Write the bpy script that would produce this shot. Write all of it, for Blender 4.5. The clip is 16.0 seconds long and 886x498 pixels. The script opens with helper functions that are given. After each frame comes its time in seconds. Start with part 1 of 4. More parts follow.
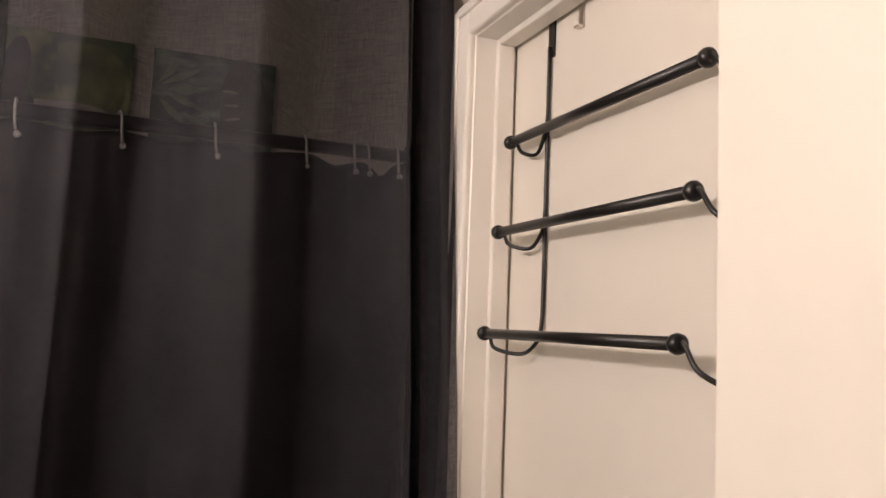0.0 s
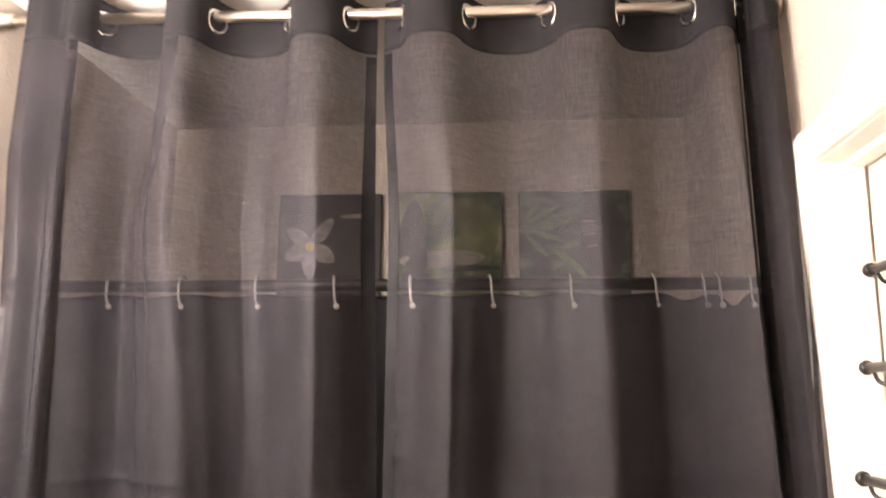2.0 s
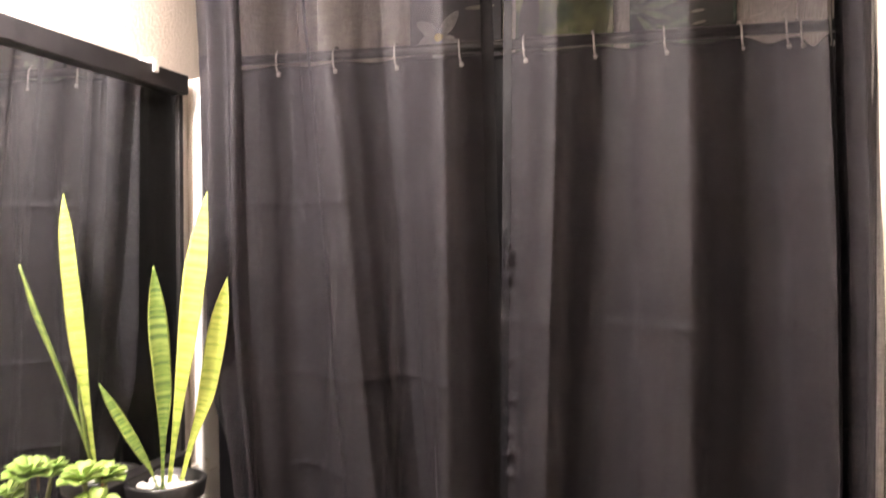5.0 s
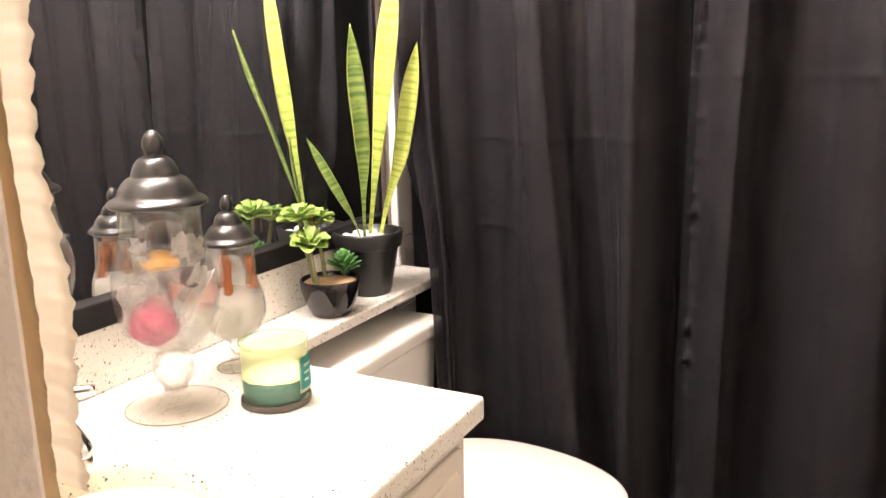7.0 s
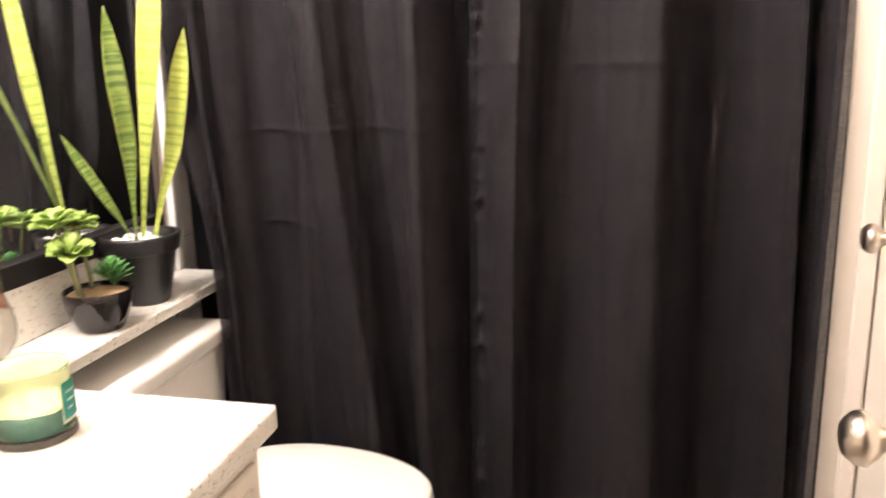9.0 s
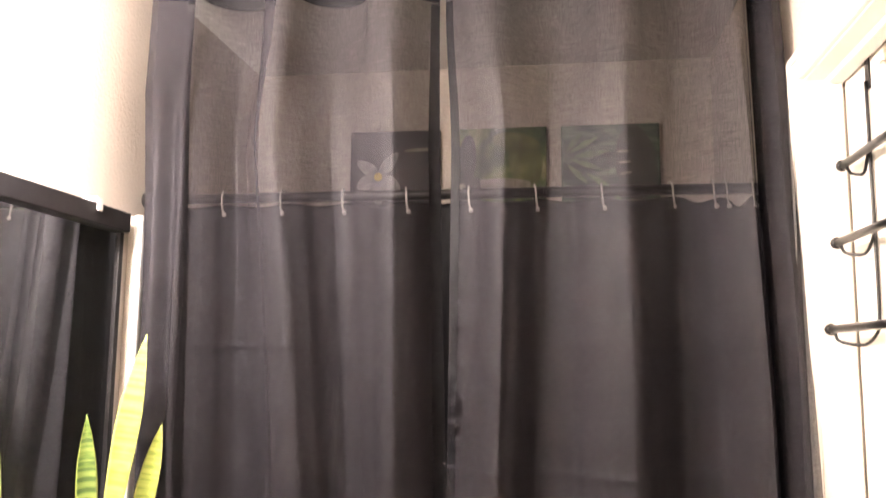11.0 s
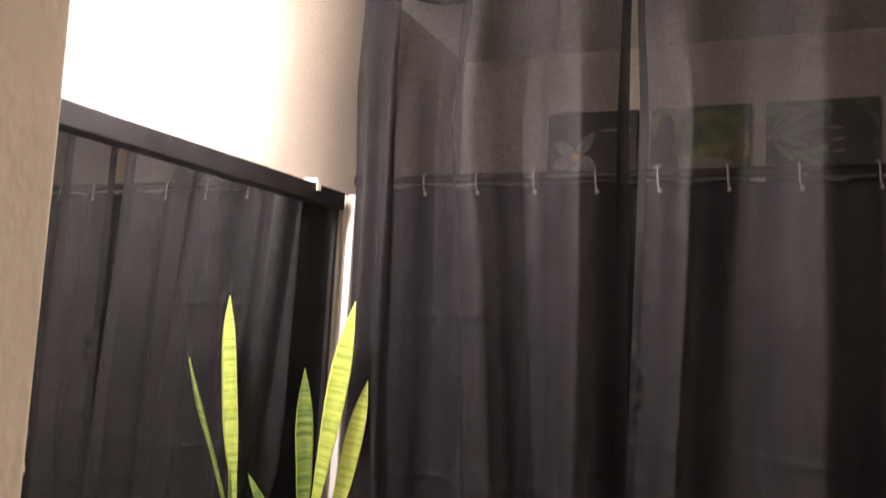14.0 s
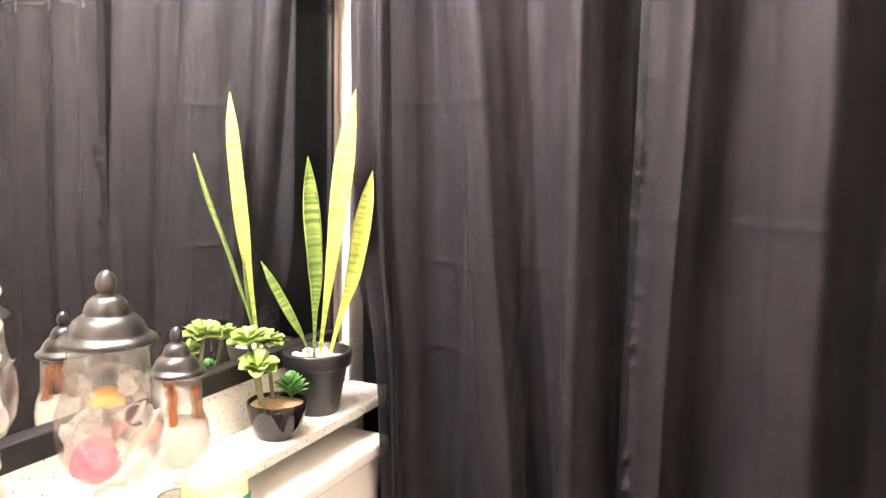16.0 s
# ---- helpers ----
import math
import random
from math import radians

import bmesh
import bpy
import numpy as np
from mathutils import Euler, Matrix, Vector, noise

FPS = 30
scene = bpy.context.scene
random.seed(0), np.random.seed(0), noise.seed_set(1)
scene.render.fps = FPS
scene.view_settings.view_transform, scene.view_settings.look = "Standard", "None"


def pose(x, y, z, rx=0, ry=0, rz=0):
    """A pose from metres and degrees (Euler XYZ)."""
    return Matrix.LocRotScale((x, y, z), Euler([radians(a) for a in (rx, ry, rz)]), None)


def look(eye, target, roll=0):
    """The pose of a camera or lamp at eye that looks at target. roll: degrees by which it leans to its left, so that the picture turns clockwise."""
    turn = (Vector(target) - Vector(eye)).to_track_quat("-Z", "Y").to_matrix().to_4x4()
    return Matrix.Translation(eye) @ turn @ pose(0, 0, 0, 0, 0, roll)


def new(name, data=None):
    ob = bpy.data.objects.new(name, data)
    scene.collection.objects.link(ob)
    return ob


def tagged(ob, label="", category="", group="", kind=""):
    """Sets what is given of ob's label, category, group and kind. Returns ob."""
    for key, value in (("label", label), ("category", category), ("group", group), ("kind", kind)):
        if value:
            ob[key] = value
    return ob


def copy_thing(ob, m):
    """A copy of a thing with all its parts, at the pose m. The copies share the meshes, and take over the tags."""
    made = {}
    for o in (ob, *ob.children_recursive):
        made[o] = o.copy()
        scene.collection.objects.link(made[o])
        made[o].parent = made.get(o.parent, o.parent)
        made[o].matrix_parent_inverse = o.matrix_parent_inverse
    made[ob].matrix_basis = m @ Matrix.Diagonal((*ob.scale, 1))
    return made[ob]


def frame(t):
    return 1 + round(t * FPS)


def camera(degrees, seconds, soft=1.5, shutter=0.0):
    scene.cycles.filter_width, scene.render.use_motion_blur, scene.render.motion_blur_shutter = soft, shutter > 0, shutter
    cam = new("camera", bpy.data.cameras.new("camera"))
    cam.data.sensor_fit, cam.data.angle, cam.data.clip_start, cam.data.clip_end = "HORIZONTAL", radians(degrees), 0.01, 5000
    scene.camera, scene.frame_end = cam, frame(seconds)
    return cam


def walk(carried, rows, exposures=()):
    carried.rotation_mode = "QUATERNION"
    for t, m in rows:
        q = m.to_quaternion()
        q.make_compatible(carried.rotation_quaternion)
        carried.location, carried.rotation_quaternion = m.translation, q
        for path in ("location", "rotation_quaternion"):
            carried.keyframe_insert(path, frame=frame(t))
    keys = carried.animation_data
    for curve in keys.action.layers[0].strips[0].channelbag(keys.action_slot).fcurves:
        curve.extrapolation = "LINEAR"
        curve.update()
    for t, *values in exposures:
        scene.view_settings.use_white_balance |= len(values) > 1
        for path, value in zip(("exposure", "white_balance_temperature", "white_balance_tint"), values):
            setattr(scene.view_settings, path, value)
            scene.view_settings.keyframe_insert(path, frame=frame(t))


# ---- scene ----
cam = camera(57.7, 16.0, soft=1.5, shutter=0.5)
PATH = [
    (0, (0.999, -1.308, 1.57), (1.74, 0.54, 1.76), 2.3),
    (0.5, (0.991, -1.311, 1.576), (1.643, 0.57, 1.765), 1.5),
    (1, (1.015, -1.34, 1.607), (1.37, 0.616, 1.825), 0.2),
    (1.5, (1.026, -1.374, 1.641), (1.035, 0.607, 1.921), 0.2),
    (2, (1.032, -1.425, 1.68), (0.851, 0.536, 2.031), 0.4),
    (2.5, (1.059, -1.483, 1.692), (0.777, 0.451, 2.114), 0.8),
    (3, (1.076, -1.523, 1.667), (0.708, 0.406, 2.05), 0.5),
    (5.5, (1.124, -1.754, 1.399), (0.525, 0.15, 1.275), 0.0),
    (6, (1.135, -1.784, 1.352), (0.367, 0.052, 1.155), -0.4),
    (6.5, (1.13, -1.786, 1.303), (0.232, -0.027, 0.987), -0.6),
    (7, (1.127, -1.774, 1.289), (0.223, -0.042, 0.861), -1.2),
    (7.5, (1.132, -1.765, 1.283), (0.279, -0.014, 0.83), -1.6),
    (8, (1.13, -1.758, 1.272), (0.342, 0.013, 0.782), -1.6),
    (8.5, (1.153, -1.753, 1.282), (0.483, 0.062, 0.774), -1.8),
    (9, (1.12, -1.716, 1.283), (0.69, 0.182, 0.823), -1.2),
    (9.5, (1.058, -1.704, 1.325), (0.761, 0.249, 1.017), -0.8),
    (10, (1.049, -1.711, 1.399), (0.761, 0.267, 1.343), -0.2),
    (12.5, (1.071, -1.772, 1.588), (0.583, 0.135, 1.945), 2.4),
    (13, (1.099, -1.78, 1.599), (0.435, 0.083, 1.897), 3.1),
    (13.5, (1.12, -1.799, 1.572), (0.333, 0.024, 1.813), 3.3),
    (14, (1.126, -1.813, 1.499), (0.325, 0.01, 1.688), 3.2),
    (14.5, (1.147, -1.812, 1.452), (0.333, 0.015, 1.481), 2.7),
    (15, (1.16, -1.799, 1.419), (0.336, 0.02, 1.296), 1.8),
    (15.5, (1.168, -1.792, 1.404), (0.333, 0.015, 1.213), 1.2),
    (16, (1.157, -1.794, 1.399), (0.334, 0.014, 1.167), 1.1),
]
LAMP = 205.0      # glow of the vanity bulbs
EXPOSURES = [(0.0, -1.08), (0.5, -1.08), (1.0, -0.82), (1.5, 0.3), (2.0, 0.7), (2.5, 0.3), (3.0, 0.0), (5.5, 0.9), (6.5, 0.92), (7.0, 0.45), (8.0, 0.25), (9.0, 0.4), (9.5, 1.1), (10.0, 1.27), (12.5, -0.05), (13.5, -0.42), (14.5, 0.12), (15.0, 0.75), (16.0, 1.2)]
walk(cam, [(t, look(eye, target, roll)) for t, eye, target, roll in PATH], EXPOSURES)

# ---- world and lights ----
world = bpy.data.worlds.new("world")
scene.world = world
world.use_nodes = True
world.node_tree.nodes["Background"].inputs[0].default_value = (0.9, 0.8, 0.7, 1)
world.node_tree.nodes["Background"].inputs[1].default_value = 0.02

W = 1.52          # width of the room
CEIL = 2.47
BACK = 0.86       # far wall of the tub alcove
FRONT = -1.62    # inner face of the entry wall
COUNTER = 0.775


# ---- materials ----
def nodes_of(name, color=(0.8, 0.8, 0.8), rough=0.5, metal=0.0):
    m = bpy.data.materials.new(name)
    m.use_nodes = True
    nt = m.node_tree
    b = nt.nodes["Principled BSDF"]
    b.inputs["Base Color"].default_value = (*color, 1)
    b.inputs["Roughness"].default_value = rough
    b.inputs["Metallic"].default_value = metal
    return m, nt, b


def add(nt, kind, **values):
    n = nt.nodes.new(kind)
    for k, v in values.items():
        n.inputs[k].default_value = v
    return n


def coords(nt, scale=(1, 1, 1), space="Object"):
    c = nt.nodes.new("ShaderNodeTexCoord")
    mp = nt.nodes.new("ShaderNodeMapping")
    mp.inputs["Scale"].default_value = scale
    nt.links.new(c.outputs[space], mp.inputs["Vector"])
    return mp.outputs["Vector"]


def ramp(nt, fac, stops):
    r = nt.nodes.new("ShaderNodeValToRGB")
    while len(r.color_ramp.elements) < len(stops):
        r.color_ramp.elements.new(0.5)
    for e, (p, c) in zip(r.color_ramp.elements, stops):
        e.position, e.color = p, (*c, 1)
    nt.links.new(fac, r.inputs["Fac"])
    return r.outputs["Color"]


def noise_tex(nt, vec, scale, detail=4.0, rough=0.55):
    n = add(nt, "ShaderNodeTexNoise", Scale=scale, Detail=detail, Roughness=rough)
    nt.links.new(vec, n.inputs["Vector"])
    return n.outputs["Fac"]


def bump(nt, b, height, strength, distance):
    n = add(nt, "ShaderNodeBump", Strength=strength, Distance=distance)
    nt.links.new(height, n.inputs["Height"])
    nt.links.new(n.outputs["Normal"], b.inputs["Normal"])
    return n


def mottled(name, a, c, rough, scale=6.0, metal=0.0, fine=80.0, strength=0.15, distance=0.002, stretch=(1, 1, 1)):
    m, nt, b = nodes_of(name, a, rough, metal)
    v = coords(nt, stretch)
    col = ramp(nt, noise_tex(nt, v, scale, 5), [(0.3, a), (0.7, c)])
    nt.links.new(col, b.inputs["Base Color"])
    bump(nt, b, noise_tex(nt, v, fine, 3), strength, distance)
    return m


def orange_peel(name, a, c, strength):
    m, nt, b = nodes_of(name, a, 0.55)
    v = coords(nt)
    nt.links.new(ramp(nt, noise_tex(nt, v, 3.0, 5), [(0.3, a), (0.7, c)]), b.inputs["Base Color"])
    blobs = ramp(nt, noise_tex(nt, v, 95.0, 3, 0.5), [(0.42, (0, 0, 0)), (0.62, (1, 1, 1))])
    bump(nt, b, blobs, strength, 0.002)
    return m


WALL = orange_peel("wall_paint", (0.52, 0.455, 0.39), (0.56, 0.495, 0.43), 0.32)
HALL = orange_peel("hall_paint", (0.58, 0.52, 0.45), (0.62, 0.56, 0.49), 0.3)
CEILING = orange_peel("ceiling_paint", (0.70, 0.66, 0.61), (0.74, 0.70, 0.65), 0.2)
TRIM = mottled("trim_paint", (0.78, 0.74, 0.68), (0.83, 0.79, 0.73), 0.35, 5, fine=30, strength=0.05)
DOOR = mottled("door_paint", (0.76, 0.71, 0.63), (0.80, 0.75, 0.67), 0.42, 3, fine=120, strength=0.05)
FLOOR = mottled("floor_vinyl", (0.42, 0.38, 0.33), (0.50, 0.46, 0.40), 0.4, 8)
ACRYLIC = mottled("white_acrylic", (0.82, 0.81, 0.79), (0.86, 0.85, 0.83), 0.15, 4, fine=10, strength=0.02)
PORCELAIN = mottled("porcelain", (0.80, 0.77, 0.72), (0.84, 0.81, 0.76), 0.08, 4, fine=8, strength=0.02)
CABINET = mottled("cabinet_paint", (0.74, 0.69, 0.61), (0.79, 0.74, 0.66), 0.35, 4, fine=60, strength=0.06)
BLACK_METAL = mottled("black_metal", (0.012, 0.011, 0.011), (0.02, 0.018, 0.017), 0.33, 30, 0.3, 150, 0.05)
FRAME_BLACK = mottled("black_frame", (0.012, 0.011, 0.012), (0.022, 0.02, 0.021), 0.42, 20, 0, 120, 0.1)
FRAME_BLACK.node_tree.nodes["Principled BSDF"].inputs["Specular IOR Level"].default_value = 0.2
LID = mottled("dark_pewter", (0.009, 0.0085, 0.0085), (0.016, 0.015, 0.0145), 0.30, 14, 0.0, 60, 0.06)
LID.node_tree.nodes["Principled BSDF"].inputs["Coat Weight"].default_value = 0.15
NICKEL = mottled("brushed_nickel", (0.60, 0.54, 0.47), (0.68, 0.62, 0.55), 0.28, 10, 1.0, 200, 0.05, stretch=(0.1, 1, 1))
CHROME = mottled("chrome", (0.75, 0.73, 0.70), (0.82, 0.80, 0.77), 0.1, 6, 1.0, 40, 0.02)
POT_MATTE = mottled("matte_black_pot", (0.010, 0.010, 0.011), (0.018, 0.017, 0.018), 0.38, 12, 0, 60, 0.1)
POT_GLOSS = mottled("gloss_black_glaze", (0.010, 0.008, 0.009), (0.016, 0.012, 0.013), 0.06, 8, 0, 12, 0.03)
PEBBLE = mottled("white_pebble", (0.72, 0.70, 0.66), (0.85, 0.83, 0.79), 0.5, 40)
SOIL = mottled("tan_moss", (0.28, 0.18, 0.09), (0.42, 0.29, 0.16), 0.9, 90, 0, 250, 0.9, 0.006)
STEM = mottled("stem", (0.12, 0.14, 0.06), (0.20, 0.20, 0.10), 0.6, 60)
STEM_DARK = mottled("dark_twig", (0.12, 0.06, 0.025), (0.2, 0.1, 0.04), 0.7, 60)
ROSETTE = mottled("rosette_leaf", (0.15, 0.28, 0.045), (0.36, 0.47, 0.13), 0.42, 35, 0, 120, 0.1)
SPIKY = mottled("spiky_leaf", (0.05, 0.17, 0.045), (0.12, 0.30, 0.08), 0.4, 60)


def let_light_through(m, share, color):
    nt = m.node_tree
    thin = add(nt, "ShaderNodeBsdfTranslucent", Color=(*color, 1))
    mix = nt.nodes.new("ShaderNodeMixShader")
    mix.inputs[0].default_value = share
    nt.links.new(nt.nodes["Principled BSDF"].outputs[0], mix.inputs[1])
    nt.links.new(thin.outputs[0], mix.inputs[2])
    nt.links.new(mix.outputs[0], nt.nodes["Material Output"].inputs["Surface"])
    return m


SALT = mottled("bath_salt", (0.88, 0.86, 0.80), (0.95, 0.93, 0.88), 0.75, 60, 0, 300, 0.8, 0.004)
CINNAMON = mottled("cinnamon", (0.42, 0.10, 0.02), (0.60, 0.20, 0.06), 0.6, 40)
PINK = mottled("pink_bath_ball", (0.20, 0.018, 0.05), (0.62, 0.13, 0.22), 0.3, 26, 0, 90, 0.8, 0.006)
BLUSH = mottled("blush_bath_ball", (0.62, 0.34, 0.32), (0.82, 0.60, 0.54), 0.6, 40, 0, 120, 0.6, 0.004)
ORANGE = mottled("orange_soap", (0.72, 0.36, 0.08), (0.82, 0.52, 0.20), 0.45, 22)
SALT = let_light_through(SALT, 0.1, (0.95, 0.92, 0.85))
STICKER = mottled("dark_sticker", (0.05, 0.02, 0.03), (0.09, 0.04, 0.05), 0.5, 20)
WAX = mottled("green_wax", (0.006, 0.085, 0.088), (0.012, 0.115, 0.115), 0.5, 12)
WAX_TOP = mottled("pale_wax", (0.80, 0.82, 0.56), (0.86, 0.87, 0.64), 0.4, 14)
BASE_DARK = mottled("dark_base", (0.05, 0.045, 0.04), (0.08, 0.07, 0.06), 0.3, 20)
TEAL_LABEL = mottled("teal_label", (0.03, 0.17, 0.14), (0.07, 0.26, 0.20), 0.45, 30)
PALE = mottled("pale_print", (0.70, 0.72, 0.55), (0.78, 0.78, 0.62), 0.5, 30)
TOWEL = mottled("cream_towel", (0.82, 0.77, 0.68), (0.86, 0.81, 0.72), 0.95, 12, 0, 900, 0.35, 0.0008)
let_light_through(TOWEL, 0.5, (0.9, 0.84, 0.72))
TOWEL_TAN = mottled("tan_satin_band", (0.74, 0.58, 0.37), (0.82, 0.67, 0.47), 0.45, 12, 0, 120, 0.2)
HOOK_RING = mottled("clear_plastic_hook", (0.62, 0.58, 0.53), (0.72, 0.68, 0.62), 0.2, 30)
TAN_PLASTIC = mottled("vent_plastic", (0.66, 0.60, 0.52), (0.70, 0.64, 0.56), 0.4, 6)


def sheer_material(name, opacity, a, c):
    m, nt, b = nodes_of(name, a, 0.5)
    v = coords(nt, (1, 1, 1))
    threads = noise_tex(nt, coords(nt, (26, 26, 800)), 1.0, 3, 0.7)
    threads_v = noise_tex(nt, coords(nt, (700, 700, 30)), 1.0, 3, 0.7)
    both = add(nt, "ShaderNodeMath")
    both.operation = "ADD"
    nt.links.new(threads, both.inputs[0])
    nt.links.new(threads_v, both.inputs[1])
    nt.links.new(ramp(nt, noise_tex(nt, v, 9.0, 5), [(0.3, a), (0.7, c)]), b.inputs["Base Color"])
    b.inputs["Specular IOR Level"].default_value = 0.09
    b.inputs["Sheen Weight"].default_value = 0.0
    b.inputs["Sheen Roughness"].default_value = 0.4
    spread = add(nt, "ShaderNodeMapRange")
    for key, value in (("From Min", 0.75), ("From Max", 1.25), ("To Min", opacity - 0.11), ("To Max", opacity + 0.11)):
        spread.inputs[key].default_value = value
    nt.links.new(both.outputs[0], spread.inputs["Value"])
    bump(nt, b, both.outputs[0], 0.06, 0.001)
    clear = add(nt, "ShaderNodeBsdfTransparent")
    mix = nt.nodes.new("ShaderNodeMixShader")
    nt.links.new(spread.outputs[0], mix.inputs[0])
    nt.links.new(clear.outputs[0], mix.inputs[1])
    nt.links.new(b.outputs[0], mix.inputs[2])
    nt.links.new(mix.outputs[0], nt.nodes["Material Output"].inputs["Surface"])
    return m


SHEER = sheer_material("charcoal_voile", 0.71, (0.0216, 0.0196, 0.0226), (0.0296, 0.0270, 0.0310))
HEM = sheer_material("doubled_voile", 0.88, (0.0075, 0.0072, 0.0082), (0.0110, 0.0105, 0.0120))
HEADER = mottled("curtain_header", (0.010, 0.0095, 0.0105), (0.017, 0.016, 0.018), 0.85, 12, 0, 500, 0.2, 0.001)
HEADER.node_tree.nodes["Principled BSDF"].inputs["Specular IOR Level"].default_value = 0.15


def satin():
    m, nt, b = nodes_of("black_satin", (0.012, 0.011, 0.012), 0.42)
    v = coords(nt)
    nt.links.new(ramp(nt, noise_tex(nt, v, 7.0, 5), [(0.3, (0.0035, 0.0033, 0.0037)), (0.7, (0.0060, 0.0056, 0.0062))]), b.inputs["Base Color"])
    wrinkles = noise_tex(nt, coords(nt, (9, 9, 1.4)), 1.0, 5, 0.6)
    bump(nt, b, wrinkles, 0.35, 0.02)
    b.inputs["Specular IOR Level"].default_value = 0.05
    return m


SATIN = satin()


def quartz(name, a, c):
    m, nt, b = nodes_of(name, a, 0.22)
    v = coords(nt)
    warp = noise_tex(nt, v, 9.0, 3)
    col = ramp(nt, warp, [(0.35, a), (0.65, c)])
    for scale, limit, share, tint in ((82, 0.22, 0.22, (0.10, 0.10, 0.09)), (135, 0.26, 0.26, (0.20, 0.18, 0.13)), (62, 0.17, 0.28, (0.38, 0.27, 0.14)), (240, 0.28, 0.35, (0.40, 0.37, 0.32))):
        vo = add(nt, "ShaderNodeTexVoronoi", Scale=scale)
        nudge = add(nt, "ShaderNodeTexNoise", Scale=140.0, Detail=2.0)
        nt.links.new(v, nudge.inputs["Vector"])
        shift = add(nt, "ShaderNodeVectorMath")
        shift.operation = "MULTIPLY_ADD"
        nt.links.new(nudge.outputs["Color"], shift.inputs[0])
        shift.inputs[1].default_value = (0.009, 0.009, 0.009)
        nt.links.new(coords(nt, (1.0, 1.5, 1.2)), shift.inputs[2])
        nt.links.new(shift.outputs[0], vo.inputs["Vector"])
        near = add(nt, "ShaderNodeMath")
        near.operation = "LESS_THAN"
        near.inputs[1].default_value = limit
        nt.links.new(vo.outputs["Distance"], near.inputs[0])
        sep = nt.nodes.new("ShaderNodeSeparateColor")
        nt.links.new(vo.outputs["Color"], sep.inputs[0])
        pick = add(nt, "ShaderNodeMath")
        pick.operation = "LESS_THAN"
        pick.inputs[1].default_value = share
        nt.links.new(sep.outputs[0], pick.inputs[0])
        both = add(nt, "ShaderNodeMath")
        both.operation = "MULTIPLY"
        nt.links.new(near.outputs[0], both.inputs[0])
        nt.links.new(pick.outputs[0], both.inputs[1])
        mix = nt.nodes.new("ShaderNodeMix")
        mix.data_type = "RGBA"
        nt.links.new(both.outputs[0], mix.inputs["Factor"])
        nt.links.new(col, mix.inputs["A"])
        mix.inputs["B"].default_value = (*tint, 1)
        col = mix.outputs["Result"]
    nt.links.new(col, b.inputs["Base Color"])
    return m


QUARTZ = quartz("speckled_quartz", (0.76, 0.73, 0.66), (0.83, 0.81, 0.75))
# Basin copy of the quartz: its shade is put into a darker, yellower colour.
QUARTZ_SHADED = quartz("shaded_speckled_quartz", (0.62, 0.57, 0.42), (0.69, 0.65, 0.51))


def glass(name, tint, body=0.0, rough=0.03, rim=1.0):
    # thin clear walls: light goes straight through, gloss grows towards the rim
    m, nt, b = nodes_of(name, tint, rough)
    clear = add(nt, "ShaderNodeBsdfTransparent", Color=(*tint, 1))
    shine = add(nt, "ShaderNodeBsdfGlossy", Color=(1, 1, 1, 1), Roughness=rough)
    edge = add(nt, "ShaderNodeLayerWeight", Blend=0.5)
    gloss = ramp(nt, edge.outputs["Facing"], [(0.0, (0.035 * rim,) * 3), (0.5, (0.06 * rim,) * 3), (0.75, (0.15 * rim,) * 3), (0.9, (0.30 * rim,) * 3), (1.0, (0.62 * rim,) * 3)])
    mix = nt.nodes.new("ShaderNodeMixShader")
    nt.links.new(gloss, mix.inputs[0])
    nt.links.new(clear.outputs[0], mix.inputs[1])
    nt.links.new(shine.outputs[0], mix.inputs[2])
    out = mix.outputs[0]
    if body:
        milk = nt.nodes.new("ShaderNodeMixShader")
        milk.inputs[0].default_value = body
        nt.links.new(out, milk.inputs[1])
        nt.links.new(b.outputs[0], milk.inputs[2])
        out = milk.outputs[0]
    nt.links.new(out, nt.nodes["Material Output"].inputs["Surface"])
    return m




def blown_glass(name, tint, bend, gloss):
    # blown glass: part of the light bends through the wall, the rest goes straight on
    m = glass(name, tint, 0.0, 0.02, gloss)
    nt = m.node_tree
    straight = nt.nodes["Material Output"].inputs["Surface"].links[0].from_socket
    bent = add(nt, "ShaderNodeBsdfGlass", Color=(*tint, 1), Roughness=0.0, IOR=1.46)
    mix = nt.nodes.new("ShaderNodeMixShader")
    mix.inputs[0].default_value = bend
    nt.links.new(straight, mix.inputs[1])
    nt.links.new(bent.outputs[0], mix.inputs[2])
    nt.links.new(mix.outputs[0], nt.nodes["Material Output"].inputs["Surface"])
    return m


CLEAR = blown_glass("clear_glass", (0.99, 0.99, 0.985), 0.14, 0.75)
# Tan tint and body stand in for light bent through the foot's rim.
BENT_LIGHT_EDGE = glass("bent_light_edge", (0.80, 0.74, 0.66), 0.25, 0.05, 1.2)
FOOT_GLASS = blown_glass("heavy_clear_glass", (0.99, 0.985, 0.97), 0.10, 1.0)
THICK_GLASS = blown_glass("thick_glass", (0.985, 0.98, 0.965), 0.45, 1.0)
CANDLE_GLASS = glass("green_tinted_glass", (0.95, 0.97, 0.89), 0.02, 0.03, 0.4)
WAX_FILM = glass("thin_wax_film", (0.93, 0.93, 0.77), 0.28, 0.3, 0.2)
RIM_GLASS = glass("green_glass_rim", (0.62, 0.75, 0.50), 0.35, 0.05, 0.8)
CELLO = glass("cellophane", (0.98, 0.975, 0.97), 0.18, 0.06, 1.0)


